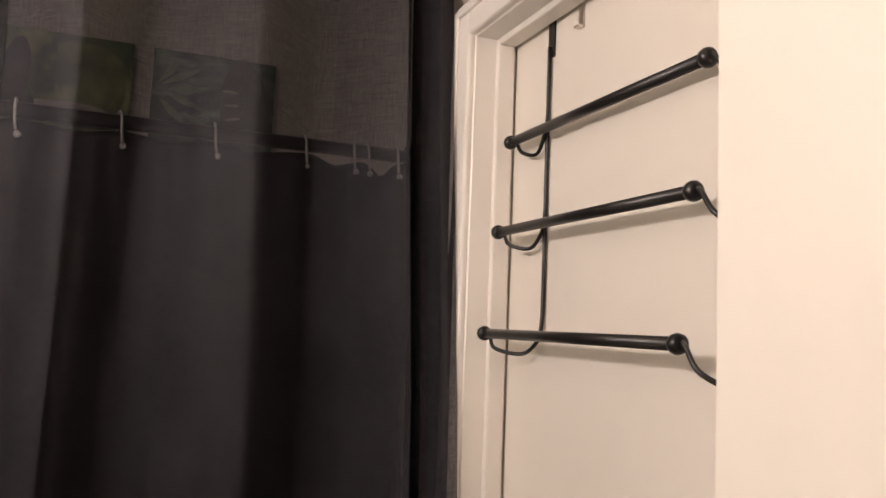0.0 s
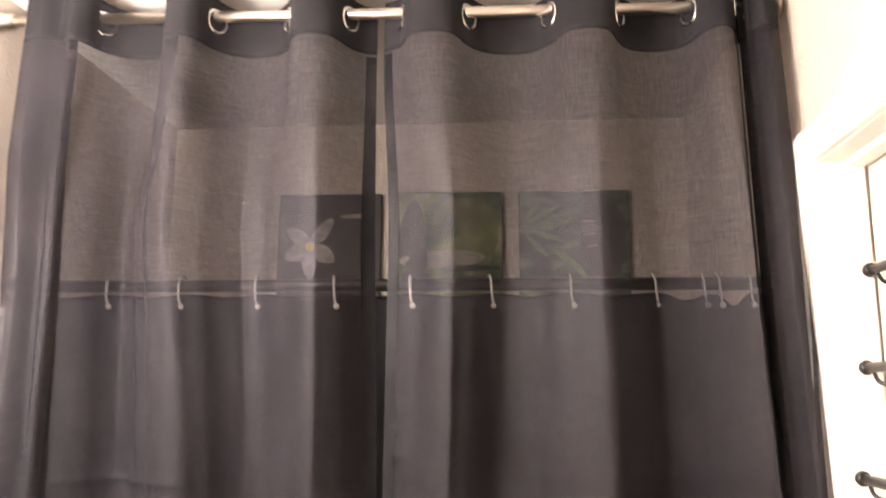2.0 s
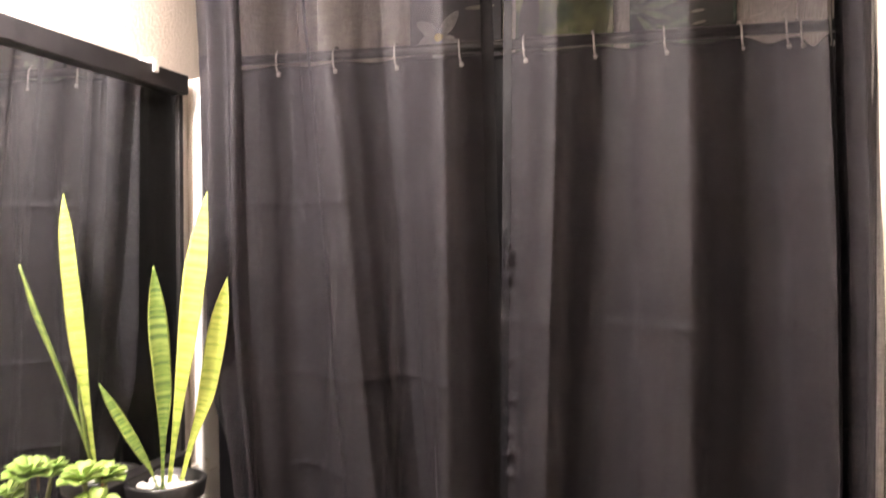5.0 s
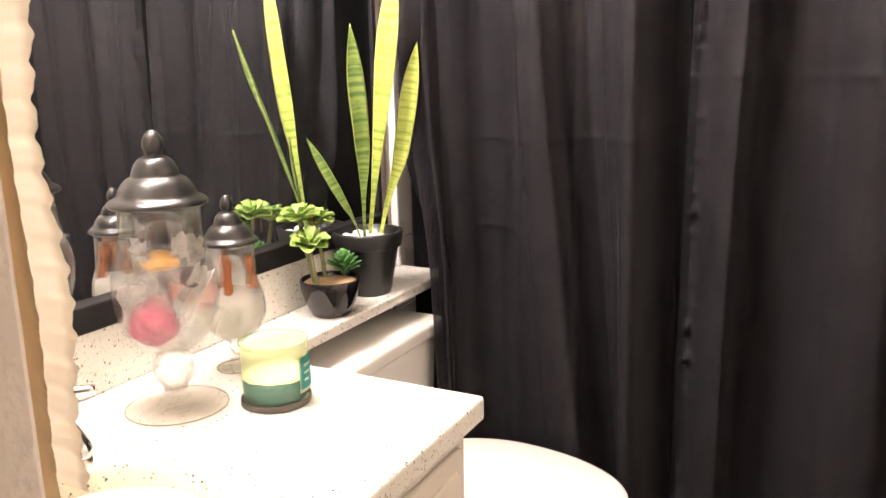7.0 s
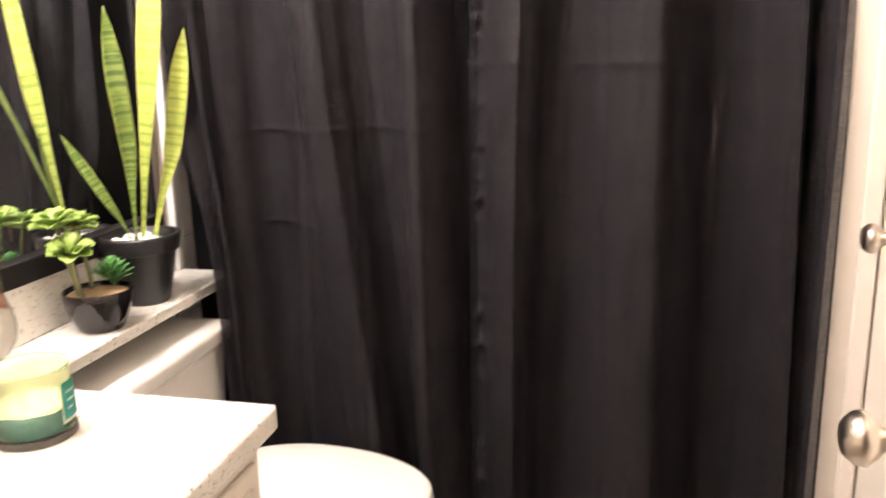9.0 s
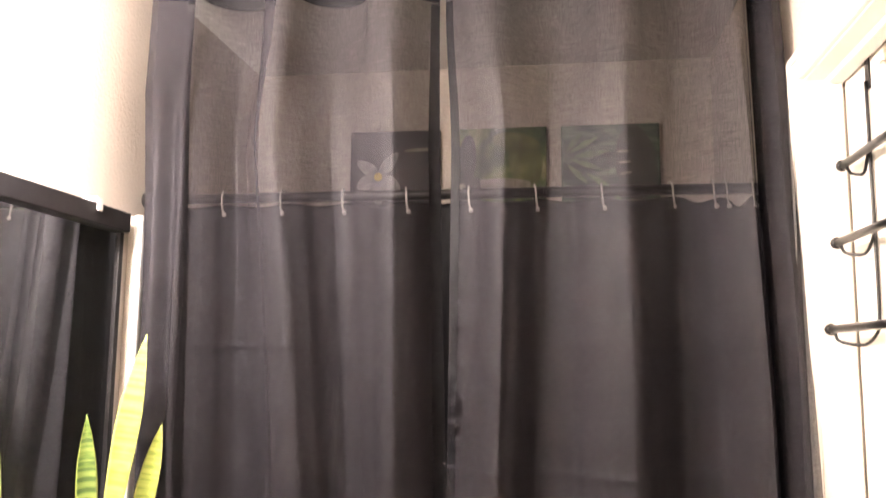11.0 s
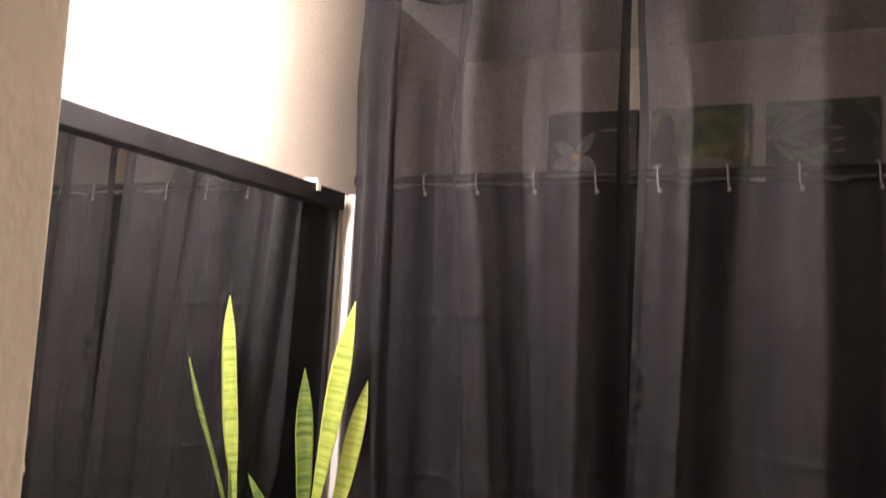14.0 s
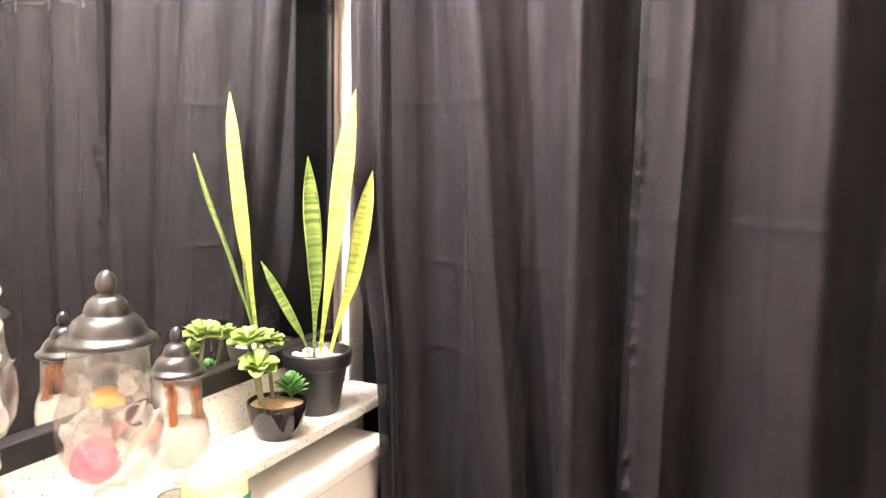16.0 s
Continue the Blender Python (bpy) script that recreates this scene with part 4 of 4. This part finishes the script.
motif(p3, flat_oval(0.080, 0.02, 0.065, 0.125, 0.1), STONE_DARK, "dark_shape")
for k, (cx, cz, length, turn) in enumerate(((-0.115, 0.095, 0.040, 0.9), (-0.085, 0.085, 0.055, 0.5), (-0.060, 0.055, 0.060, 0.15), (-0.075, 0.020, 0.055, -0.35), (-0.105, -0.010, 0.045, -0.8), (-0.030, -0.040, 0.060, -0.6), (0.010, -0.075, 0.050, -0.9))):
    motif(p3, flat_oval(cx, cz, length, 0.010, turn, 0.6), LEAF_SHAPE, "leaf_stroke", 1 + k)
for k in range(3):
    motif(p3, flat_oval(0.040 + 0.004 * k, 0.060 - 0.036 * k, 0.020, 0.004, 0.1 * k), PALE_SAND, "pale_stroke", 8 + k)
motif(p3, flat_oval(-0.02, -0.115, 0.11, 0.010, 0.12), PALE_SAND, "pale_stroke", 12)


# ---- jars on the counter ----
def jar(at, scale_profile, lid_profile, label, label_lid):
    j = thing("apothecary_jar", at, label, "jar", "glass apothecary jars")
    cut = next(i for i, (r, h) in enumerate(scale_profile) if h > 0.05 and r < scale_profile[i + 1][0] and scale_profile[i - 1][0] > r)
    neck = min(range(4, cut), key=lambda i: scale_profile[i][0])
    part("foot", lathe(scale_profile[:neck + 1] + [(0, scale_profile[neck][1])], 56), FOOT_GLASS, j, "broad clear glass foot", True)
    part("stem", lathe([(0, scale_profile[neck][1])] + scale_profile[neck:cut + 1] + [(0, scale_profile[cut][1])], 40), THICK_GLASS, j, "thick clear glass stem with a ball knop", True)
    part("bowl", lathe(scale_profile[cut:], 56), CLEAR, j, "clear thin glass bowl", True)
    foot_r, lip = max(scale_profile[:neck]), max(scale_profile, key=lambda q: q[1])
    part("foot_rim", torus(foot_r[0] - 0.001, 0.0014, (0, 0, 0.0018), "z", 64, 8), BENT_LIGHT_EDGE, j, "rounded glass foot rim with its bent light painted tan", True)
    part("lid", lathe(lid_profile, 48), LID, j, label_lid, True)
    return j


BIG = (0.184, -0.900, COUNTER)
big_profile = [(0.0000, 0.0062), (0.0275, 0.0052), (0.0549, 0.0031), (0.0713, 0.0005), (0.0732, 0.0021), (0.0705, 0.0052), (0.0412, 0.0124), (0.0219, 0.0206), (0.0183, 0.0309), (0.0210, 0.0391), (0.0302, 0.0494), (0.0330, 0.0639), (0.0302, 0.0803), (0.0248, 0.0906),
               (0.0366, 0.0999), (0.0641, 0.1215), (0.0805, 0.1545), (0.0856, 0.1916), (0.0833, 0.2225), (0.0742, 0.2554), (0.0668, 0.2863), (0.0659, 0.3275),
               (0.0636, 0.3275), (0.0645, 0.2863), (0.0719, 0.2554), (0.0810, 0.2225), (0.0833, 0.1916), (0.0782, 0.1566), (0.0614, 0.1246), (0.0330, 0.1051), (0.0000, 0.1020)]
LID_SHAPE = ((0.0, 0.0), (0.88, 0.0), (0.96, 0.01), (1.0, 0.05), (0.98, 0.10), (0.92, 0.14), (0.85, 0.17), (0.80, 0.20), (0.775, 0.25), (0.735, 0.34), (0.665, 0.435), (0.585, 0.505), (0.52, 0.535), (0.485, 0.55), (0.47, 0.58),
             (0.465, 0.62), (0.425, 0.72), (0.37, 0.81), (0.29, 0.875), (0.20, 0.91), (0.155, 0.925), (0.145, 0.95), (0.165, 0.98), (0.205, 1.04), (0.215, 1.11), (0.20, 1.20), (0.145, 1.30), (0.07, 1.365), (0.0, 1.385))
big_lid = [(0.0745 * r, 0.3260 + 0.0826 * h) for r, h in LID_SHAPE]
# the neck narrows above the bowl; the lid sits a little lower
big_profile = [(r * (1.1 if h < 0.013 else 0.95 if 0.10 < h < 0.23 else 0.925 if h >= 0.23 else 1.0), h * 0.985 if h > 0.23 else h) for r, h in big_profile]
jar(BIG, big_profile, big_lid, "large footed glass apothecary jar with a dark domed lid", "glossy dark domed lid with a round knob")
SMALL = (0.155, -0.722, COUNTER)
small_profile = [(0.0000, 0.0049), (0.0306, 0.0030), (0.0383, 0.0005), (0.0386, 0.0020), (0.0230, 0.0089), (0.0107, 0.0177), (0.0092, 0.0276), (0.0138, 0.0355), (0.0153, 0.0433), (0.0130, 0.0493), (0.0230, 0.0552), (0.0429, 0.0709), (0.0536, 0.0936), (0.0559, 0.1162), (0.0521, 0.1428), (0.0436, 0.1655), (0.0417, 0.2266), (0.0398, 0.2266), (0.0417, 0.1655), (0.0501, 0.1428), (0.0539, 0.1162), (0.0517, 0.0936), (0.0406, 0.0729), (0.0214, 0.0591), (0.0000, 0.0552)]
small_lid = [(0.0510 * r, 0.2300 + 0.0616 * h) for r, h in LID_SHAPE]
jar(SMALL, small_profile, small_lid, "small footed glass apothecary jar with a dark domed lid", "glossy dark domed lid with a round knob")


def loose(name, bm, mat, at, label, category, turn=(0, 0, 0)):
    ob = finish(name, bm, mat, None, True)
    ob.matrix_world = pose(*at, *turn)
    return tagged(ob, label, category)


bx, by, bz = BIG
loose("bath_ball", lump(0.036, 0.16, 1), PINK, (bx + 0.006, by - 0.036, bz + 0.152), "pink bath ball in the large jar", "bath ball")
loose("bath_ball", lump(0.038, 0.16, 2), BLUSH, (bx + 0.022, by + 0.032, bz + 0.186), "blush pink bath ball wrapped in cellophane", "bath ball")
loose("bath_ball", lump(0.030, 0.14, 4), BLUSH, (bx - 0.036, by + 0.014, bz + 0.150), "pale pink bath ball in the large jar", "bath ball")
loose("soap_bar", lump(0.028, 0.14, 3, (1.2, 0.9, 0.6)), ORANGE, (bx - 0.004, by - 0.004, bz + 0.240), "orange soap in a clear wrap", "soap")


def crumple(size, seed):
    bm = cloth(14, 10, lambda u, v: (size[0] * (u - 0.5), 0.022 * noise.noise((u * 4 + seed, v * 3, seed)) + 0.012 * noise.noise((u * 11, v * 9, seed)), size[1] * (v - 0.5) + 0.012 * noise.noise((u * 5, seed, v * 4))))
    bmesh.ops.solidify(bm, geom=bm.faces[:], thickness=0.0006)
    return bm


WRAP = let_light_through(mottled("white_wrap", (0.86, 0.84, 0.82), (0.93, 0.92, 0.90), 0.2, 30, 0, 60, 0.4), 0.45, (0.95, 0.93, 0.90))
for size, seed, mat, at, turn, label in (
        ((0.030, 0.115), 1, WRAP, (0.050, -0.006, 0.185), (8, 30, 50), "crumpled white wrapper strip in the large jar"),
        ((0.070, 0.075), 2, CELLO, (0.040, 0.026, 0.222), (20, 10, 40), "crinkled clear cellophane in the large jar"),
        ((0.080, 0.055), 3, CELLO, (0.016, -0.030, 0.215), (50, -20, 30), "crinkled clear cellophane over the bath balls"),
        ((0.045, 0.055), 4, WRAP, (-0.022, -0.016, 0.248), (30, 10, -30), "small white wrapper in the large jar"),
        ((0.075, 0.060), 5, CELLO, (0.048, 0.004, 0.150), (-15, 25, 45), "crinkled clear cellophane round a bath ball"),
        ((0.060, 0.070), 6, CELLO, (0.020, -0.045, 0.185), (10, -35, 20), "crinkled clear cellophane round a bath ball"),
        ((0.085, 0.090), 8, WRAP, (-0.044, -0.014, 0.175), (10, -12, 95), "large crumpled white wrapper on the mirror side of the jar"),
        ((0.080, 0.085), 9, CELLO, (-0.040, 0.024, 0.215), (-14, 12, 70), "crinkled clear cellophane behind the bath balls"),
        ((0.050, 0.045), 7, WRAP, (0.030, 0.022, 0.258), (-40, 20, 60), "small white wrapper under the lid")):
    loose("wrapper", crumple(size, seed), mat, (bx + at[0], by + at[1], bz + at[2]), label, "wrapper", turn)
loose("round_sticker", lathe([(0, 0), (0.016, 0), (0.016, 0.0008), (0, 0.0008)], 24), STICKER, (bx + 0.058, by - 0.004, bz + 0.220), "round dark sticker with unreadable print", "sticker", (0, 78, -40))
sx, sy, sz = SMALL
loose("bath_salt", lathe([(0.0000, 0.0571), (0.0206, 0.0611), (0.0383, 0.0749), (0.0498, 0.0946), (0.0521, 0.1162), (0.0482, 0.1359), (0.0268, 0.1477), (0.0000, 0.1507)], 36), SALT, (sx, sy, sz), "cream bath salt filling the small jar", "bath salt")
for k, (dx, dy, tilt) in enumerate(((0.014, -0.026, -6), (0.022, 0.020, 9), (-0.015, 0.004, 4))):
    loose("cinnamon_stick", tube([(0, 0, 0), (0.001, 0, 0.03), (0, 0.001, 0.062)], lambda t: 0.0062 + 0.0012 * math.sin(9 * t), 9), CINNAMON, (sx + dx, sy + dy, sz + 0.143), "orange-brown cinnamon stick in the small jar", "cinnamon stick", (tilt, tilt * 0.5, 0))

# ---- candle ----
CA = (0.317, -0.816, COUNTER)
candle = thing("jar_candle", CA, "green wax candle in a tinted glass jar", "candle")
part("glass_jar", lathe([(0, 0.001), (0.050, 0.001), (0.053, 0.004), (0.0545, 0.02), (0.0555, 0.102), (0.0545, 0.104), (0.0530, 0.102), (0.0518, 0.012), (0.049, 0.010), (0, 0.010)], 48), CANDLE_GLASS, candle, "pale green tinted glass", True)
wax_body = lathe([(0, 0.0105), (0.048, 0.0105), (0.0512, 0.014), (0.0516, 0.030), (0.0516, 0.046), (0.046, 0.0405), (0, 0.0400)], 40)
for v in wax_body.verts:
    if v.co.z > 0.0408:
        v.co.z += 0.005 * noise.noise((v.co.x * 34, v.co.y * 34, 2.0))
part("wax", wax_body, WAX, candle, "teal green wax", True)
part("wax_top", lathe([(0, 0.0465), (0.045, 0.0468), (0.0512, 0.0500), (0.0514, 0.0390), (0, 0.0380)], 40), WAX_TOP, candle, "pale soft wax top", True)
film = cloth(48, 8, lambda u, v: (0.0519 * math.cos(2 * math.pi * u), 0.0519 * math.sin(2 * math.pi * u), 0.047 + 0.004 * math.sin(9 * u) + 0.050 * v))
part("wax_film", film, WAX_FILM, candle, "pale yellow wax film on the glass", True)
part("rim", torus(0.0547, 0.0013, (0, 0, 0.1035), "z", 48, 8), RIM_GLASS, candle, "green tinted glass rim", True)
part("base_ring", lathe([(0.0555, 0.0005), (0.0565, 0.002), (0.0565, 0.011), (0.0550, 0.012), (0.0548, 0.0005)], 40), BASE_DARK, candle, "dark base band", True)
for k in range(3):
    a = radians(120 * k + 30)
    part("wick", tube([(0.02 * math.cos(a), 0.02 * math.sin(a), 0.046), (0.021 * math.cos(a), 0.02 * math.sin(a), 0.058)], 0.0010, 6, 1), BASE_DARK, candle)


def wrapped(r, a0, a1, z0, z1):
    bm = cloth(12, 2, lambda u, v: (r * math.cos(a0 + (a1 - a0) * u), r * math.sin(a0 + (a1 - a0) * u), z0 + (z1 - z0) * v))
    bmesh.ops.solidify(bm, geom=bm.faces[:], thickness=0.0004)
    return bm


part("label", wrapped(0.0563, radians(-9), radians(37), 0.024, 0.082), PALE, candle, "pale paper label edge", True)
part("label", wrapped(0.0569, radians(-6), radians(34), 0.029, 0.083), TEAL_LABEL, candle, "teal paper label", True)
for k in range(3):
    part("print_bar", wrapped(0.0574, radians(2), radians(26 - 6 * k), 0.066 - 0.012 * k, 0.070 - 0.012 * k), PALE, candle, "unreadable pale print", True)


# ---- snake plant ----
SP = Vector((0.096, -0.188, COUNTER))
pot = thing("plant_pot", SP, "matte black round plant pot with a banded rim", "plant pot")
part("pot_body", lathe([(0, 0.0), (0.050, 0.0), (0.053, 0.004), (0.0735, 0.112), (0.0745, 0.1145), (0.0805, 0.116), (0.0815, 0.120), (0.0860, 0.148), (0.0845, 0.152), (0.077, 0.152), (0.075, 0.148), (0.070, 0.127), (0.0, 0.125)], 48), POT_MATTE, pot, "", True)
random.seed(4)
for k in range(34):
    a, r = random.uniform(0, 2 * math.pi), 0.062 * math.sqrt(random.random())
    size = random.uniform(0.008, 0.014)
    ob = finish("pebble", lump(size, 0.2, k, (1.1, 0.9, 0.65), 2), PEBBLE, None, True)
    ob.matrix_world = pose(SP.x + r * math.cos(a), SP.y + r * math.sin(a), SP.z + 0.130 + random.uniform(0, 0.006), 0, 0, random.uniform(0, 180))
    tagged(ob, "white pebble on the snake plant's soil", "pebble", "white pebbles in the black pot")


def blade(points, width, face, wave=0.0, seed=0, n=28, cup=0.16, waist=0.26):
    # a leaf along points; face: the way its upper side looks
    line = smooth_line(points, max(2, n // (len(points) - 1)))
    bm = bmesh.new()
    uvl = bm.loops.layers.uv.new("UVMap")
    rings, us = [], []
    for i, p in enumerate(line):
        t = i / (len(line) - 1)
        d = (line[min(i + 1, len(line) - 1)] - line[max(i - 1, 0)]).normalized()
        side = d.cross(Vector(face)).normalized()
        up = side.cross(d)
        grow = waist + (1 - waist) * math.sin(min(1.0, max(0.0, t - 0.04) / 0.64) * math.pi / 2) ** 2.6
        w = max(0.0006, width * grow * (1 - max(0, (t - 0.70) / 0.30) ** 2.0) * (1 + 0.07 * noise.noise((t * 9, seed, 0))))
        ring = []
        for s in (-1, -0.75, -0.4, 0, 0.4, 0.75, 1):
            ring.append((p + side * (s * w / 2) + up * (cup * w * s * s + wave * w * s * math.sin(14 * t + seed)), abs(s), t))
        for s in (0.75, 0.4, 0, -0.4, -0.75):
            ring.append((p + side * (s * w / 2) + up * (cup * w * s * s + wave * w * s * math.sin(14 * t + seed) - 0.0026 * (1 - s * s) - 0.0004), abs(s), t))
        rings.append([(bm.verts.new(q), a, t) for q, a, t in ring])
    m = len(rings[0])
    for a, c in zip(rings, rings[1:]):
        for k in range(m):
            quad = (a[k], a[(k + 1) % m], c[(k + 1) % m], c[k])
            f = bm.faces.new([q[0] for q in quad])
            for loop, q in zip(f.loops, quad):
                loop[uvl].uv = (q[1], q[2] + seed * 0.37)
    bm.faces.new([q[0] for q in rings[0]][::-1])
    bm.faces.new([q[0] for q in rings[-1]])
    return bm


snake = thing("snake_plant", SP + Vector((0, 0, 0.127)), "green and yellow striped snake plant in the black pot", "plant")
root = Vector((0.100, -0.190, COUNTER + 0.12))
for tip, mid, width, seed, base, look_of, face in (
        ((0.195, -0.180, 1.544), (0.148, -0.186, 1.20), 0.051, 1, (0.004, 0.0), SNAKE_LIT, (0.05, -1, 0)),
        ((0.208, -0.120, 1.360), (0.168, -0.142, 1.10), 0.042, 2, (0.020, 0.014), SNAKE_LIT, (0.35, -0.94, 0)),
        ((0.172, -0.338, 1.392), (0.132, -0.248, 1.12), 0.039, 3, (-0.004, -0.010), SNAKE_DARK, (0.62, -0.78, 0)),
        ((0.040, -0.330, 1.155), (0.078, -0.252, 1.00), 0.021, 4, (-0.008, -0.012), SNAKE_DARK, (0.62, -0.78, 0.1))):
    b0 = root + Vector((*base, 0))
    pts = [b0, b0.lerp(Vector(mid), 0.5) + Vector((0, 0, 0.01)), mid, Vector(mid).lerp(Vector(tip), 0.55), tip]
    world_part("leaf", blade(pts, width, face, 0.05, seed, waist=0.22 if look_of is SNAKE_LIT else 0.17), look_of, snake, "", True)

# ---- succulents in the small glossy pot ----
S2 = Vector((0.118, -0.378, COUNTER))
pot2 = thing("succulent_pot", S2, "small glossy black ceramic pot", "plant pot")
part("pot_body", lathe([(0, 0.0), (0.040, 0.0), (0.043, 0.003), (0.056, 0.030), (0.064, 0.062), (0.066, 0.080), (0.064, 0.082), (0.061, 0.079), (0.059, 0.070), (0, 0.070)], 44), POT_GLOSS, pot2, "", True)
part("moss", lump(0.058, 0.15, 9, (1, 1, 0.14)), SOIL, pot2, "tan dried moss", True).location = (0, 0, 0.071)


def petal(length, width, lift, curl, cup=0.10):
    pts = [Vector((0, 0, 0)), Vector((length * 0.45, 0, length * lift * 0.5)), Vector((length, 0, length * (lift * 0.5 + curl)))]
    line = smooth_line(pts, 5)
    bm = bmesh.new()
    rings = []
    for i, p in enumerate(line):
        t = i / (len(line) - 1)
        w = width * (0.30 + 0.70 * math.sin(min(1.0, t * 1.35) * math.pi / 2)) * math.sqrt(max(0.0, 1 - max(0, (t - 0.6) / 0.4) ** 2)) + 0.0006
        rings.append([bm.verts.new(p + Vector((0, s * w / 2, cup * w * s * s + z))) for s, z in ((-1, 0), (-0.5, 0.0006), (0, 0.0008), (0.5, 0.0006), (1, 0), (0.5, -0.0012), (0, -0.0018), (-0.5, -0.0012))])
    for a, c in zip(rings, rings[1:]):
        for k in range(8):
            bm.faces.new((a[k], a[(k + 1) % 8], c[(k + 1) % 8], c[k]))
    bm.faces.new(rings[0][::-1])
    bm.faces.new(rings[-1])
    return bm


def rosette(parent, at, size, seed, tilt):
    random.seed(seed)
    for layer, (count, length, lift, curl) in enumerate(((6, 1.08, 0.30, 0.10), (5, 0.86, 0.75, 0.22), (3, 0.55, 1.5, 0.40))):
        for k in range(count):
            bm = petal(size * length * random.uniform(0.9, 1.1), size * 0.86 * (1 - 0.10 * layer), lift, curl, 0.26)
            bm.transform(Matrix.Translation(at) @ Matrix.Rotation(tilt[0], 4, "X") @ Matrix.Rotation(tilt[1], 4, "Y") @ Matrix.Rotation(2 * math.pi * (k + 0.5 * layer) / count + random.uniform(-0.12, 0.12), 4, "Z") @ Matrix.Translation((0.003, 0, 0.003 * layer)))
            part("leaf", bm, ROSETTE, parent, "", True)


ros = thing("rosette_succulent", S2 + Vector((0, 0, 0.072)), "light green rosette succulent on bare stems", "plant")
HEADS = ((Vector((-0.006, -0.058, 0.092)), 0.040, 1, (0.25, 0.25)), (Vector((-0.040, -0.044, 0.140)), 0.042, 2, (0.1, -0.1)), (Vector((-0.042, 0.016, 0.124)), 0.040, 3, (-0.1, 0.1)))
for at, size, seed, tilt in HEADS:
    part("stem", tube([(at.x * 0.45, at.y * 0.7, 0), (at.x * 0.7, at.y * 0.9, at.z * 0.5), tuple(at)], 0.0046, 9), STEM, ros, "", True)
    rosette(ros, at, size, seed, tilt)
part("twig", tube([(-0.030, -0.006, 0.10), (-0.030, -0.006, 0.168)], 0.0022, 7, 1), STEM_DARK, ros, "short brown twig tip")
spk = thing("spiky_succulent", S2 + Vector((0.014, 0.034, 0.072)), "dark green spiky succulent in the glossy pot", "plant")
random.seed(11)
for k in range(64):
    a = k * 2.399963
    t = k / 64
    bm = petal(0.048 - 0.012 * t, 0.011, 0.5, 0.1)
    bm.transform(Matrix.Translation((0, 0, 0.010 + 0.022 * t)) @ Matrix.Rotation(a, 4, "Z") @ Matrix.Rotation(-radians(10 + 68 * t), 4, "Y"))
    part("leaf", bm, SPIKY, spk, "", True)

# ---- towel on the entry wall ----
ring_at = Vector((0.66, FRONT, 1.448))
holder = thing("towel_bar", ring_at, "nickel towel bar on the entry wall", "towel bar")
part("bar", tube([(-0.24, 0.034, 0), (0.17, 0.034, 0)], 0.006, 14, 1), NICKEL, holder, "", True)
for x in (-0.24, 0.17):
    part("post", lathe([(0, 0.0005), (0.02, 0.0005), (0.02, 0.006), (0.009, 0.010), (0.009, 0.036), (0, 0.040)], 20, (x, 0, 0), "y"), NICKEL, holder, "", True)
towel = thing("towel", (0.64, FRONT + 0.034, 1.448), "cream towel with a ruffled edge and tan satin band", "towel")


def drape(front, x0, x1, drop, scallop):
    def place(u, v):
        z = 1.455 - drop * v
        x = x0 + (x1 - x0) * u
        edge = 0.0009 * math.sin(2 * math.pi * z / 0.0155) + 0.0004 * math.sin(2 * math.pi * z / 0.0073 + 1) + 0.002 * math.sin(2 * math.pi * z / 0.13)
        x += scallop * edge * u ** 8
        y = FRONT + 0.034 + front * (0.012 + 0.015 * min(1, v * 4)) + 0.006 * noise.noise((x * 9, z * 3, front))
        y += scallop * 0.5 * edge * u ** 8
        return (x, y, z)
    bm = cloth(40, 260, place)
    bmesh.ops.solidify(bm, geom=bm.faces[:], thickness=0.003)
    return bm


world_part("front_fold", drape(1, 0.52, 0.836, 0.345, 1.0), TOWEL, towel, "cream ruffled terry layer", True)
world_part("back_fold", drape(-0.75, 0.52, 0.828, 0.330, 0.3), TOWEL, towel, "", True)
world_part("satin_band", drape(0.25, 0.52, 0.843, 0.340, 0.3), TOWEL_TAN, towel, "tan satin band between the folds", True)
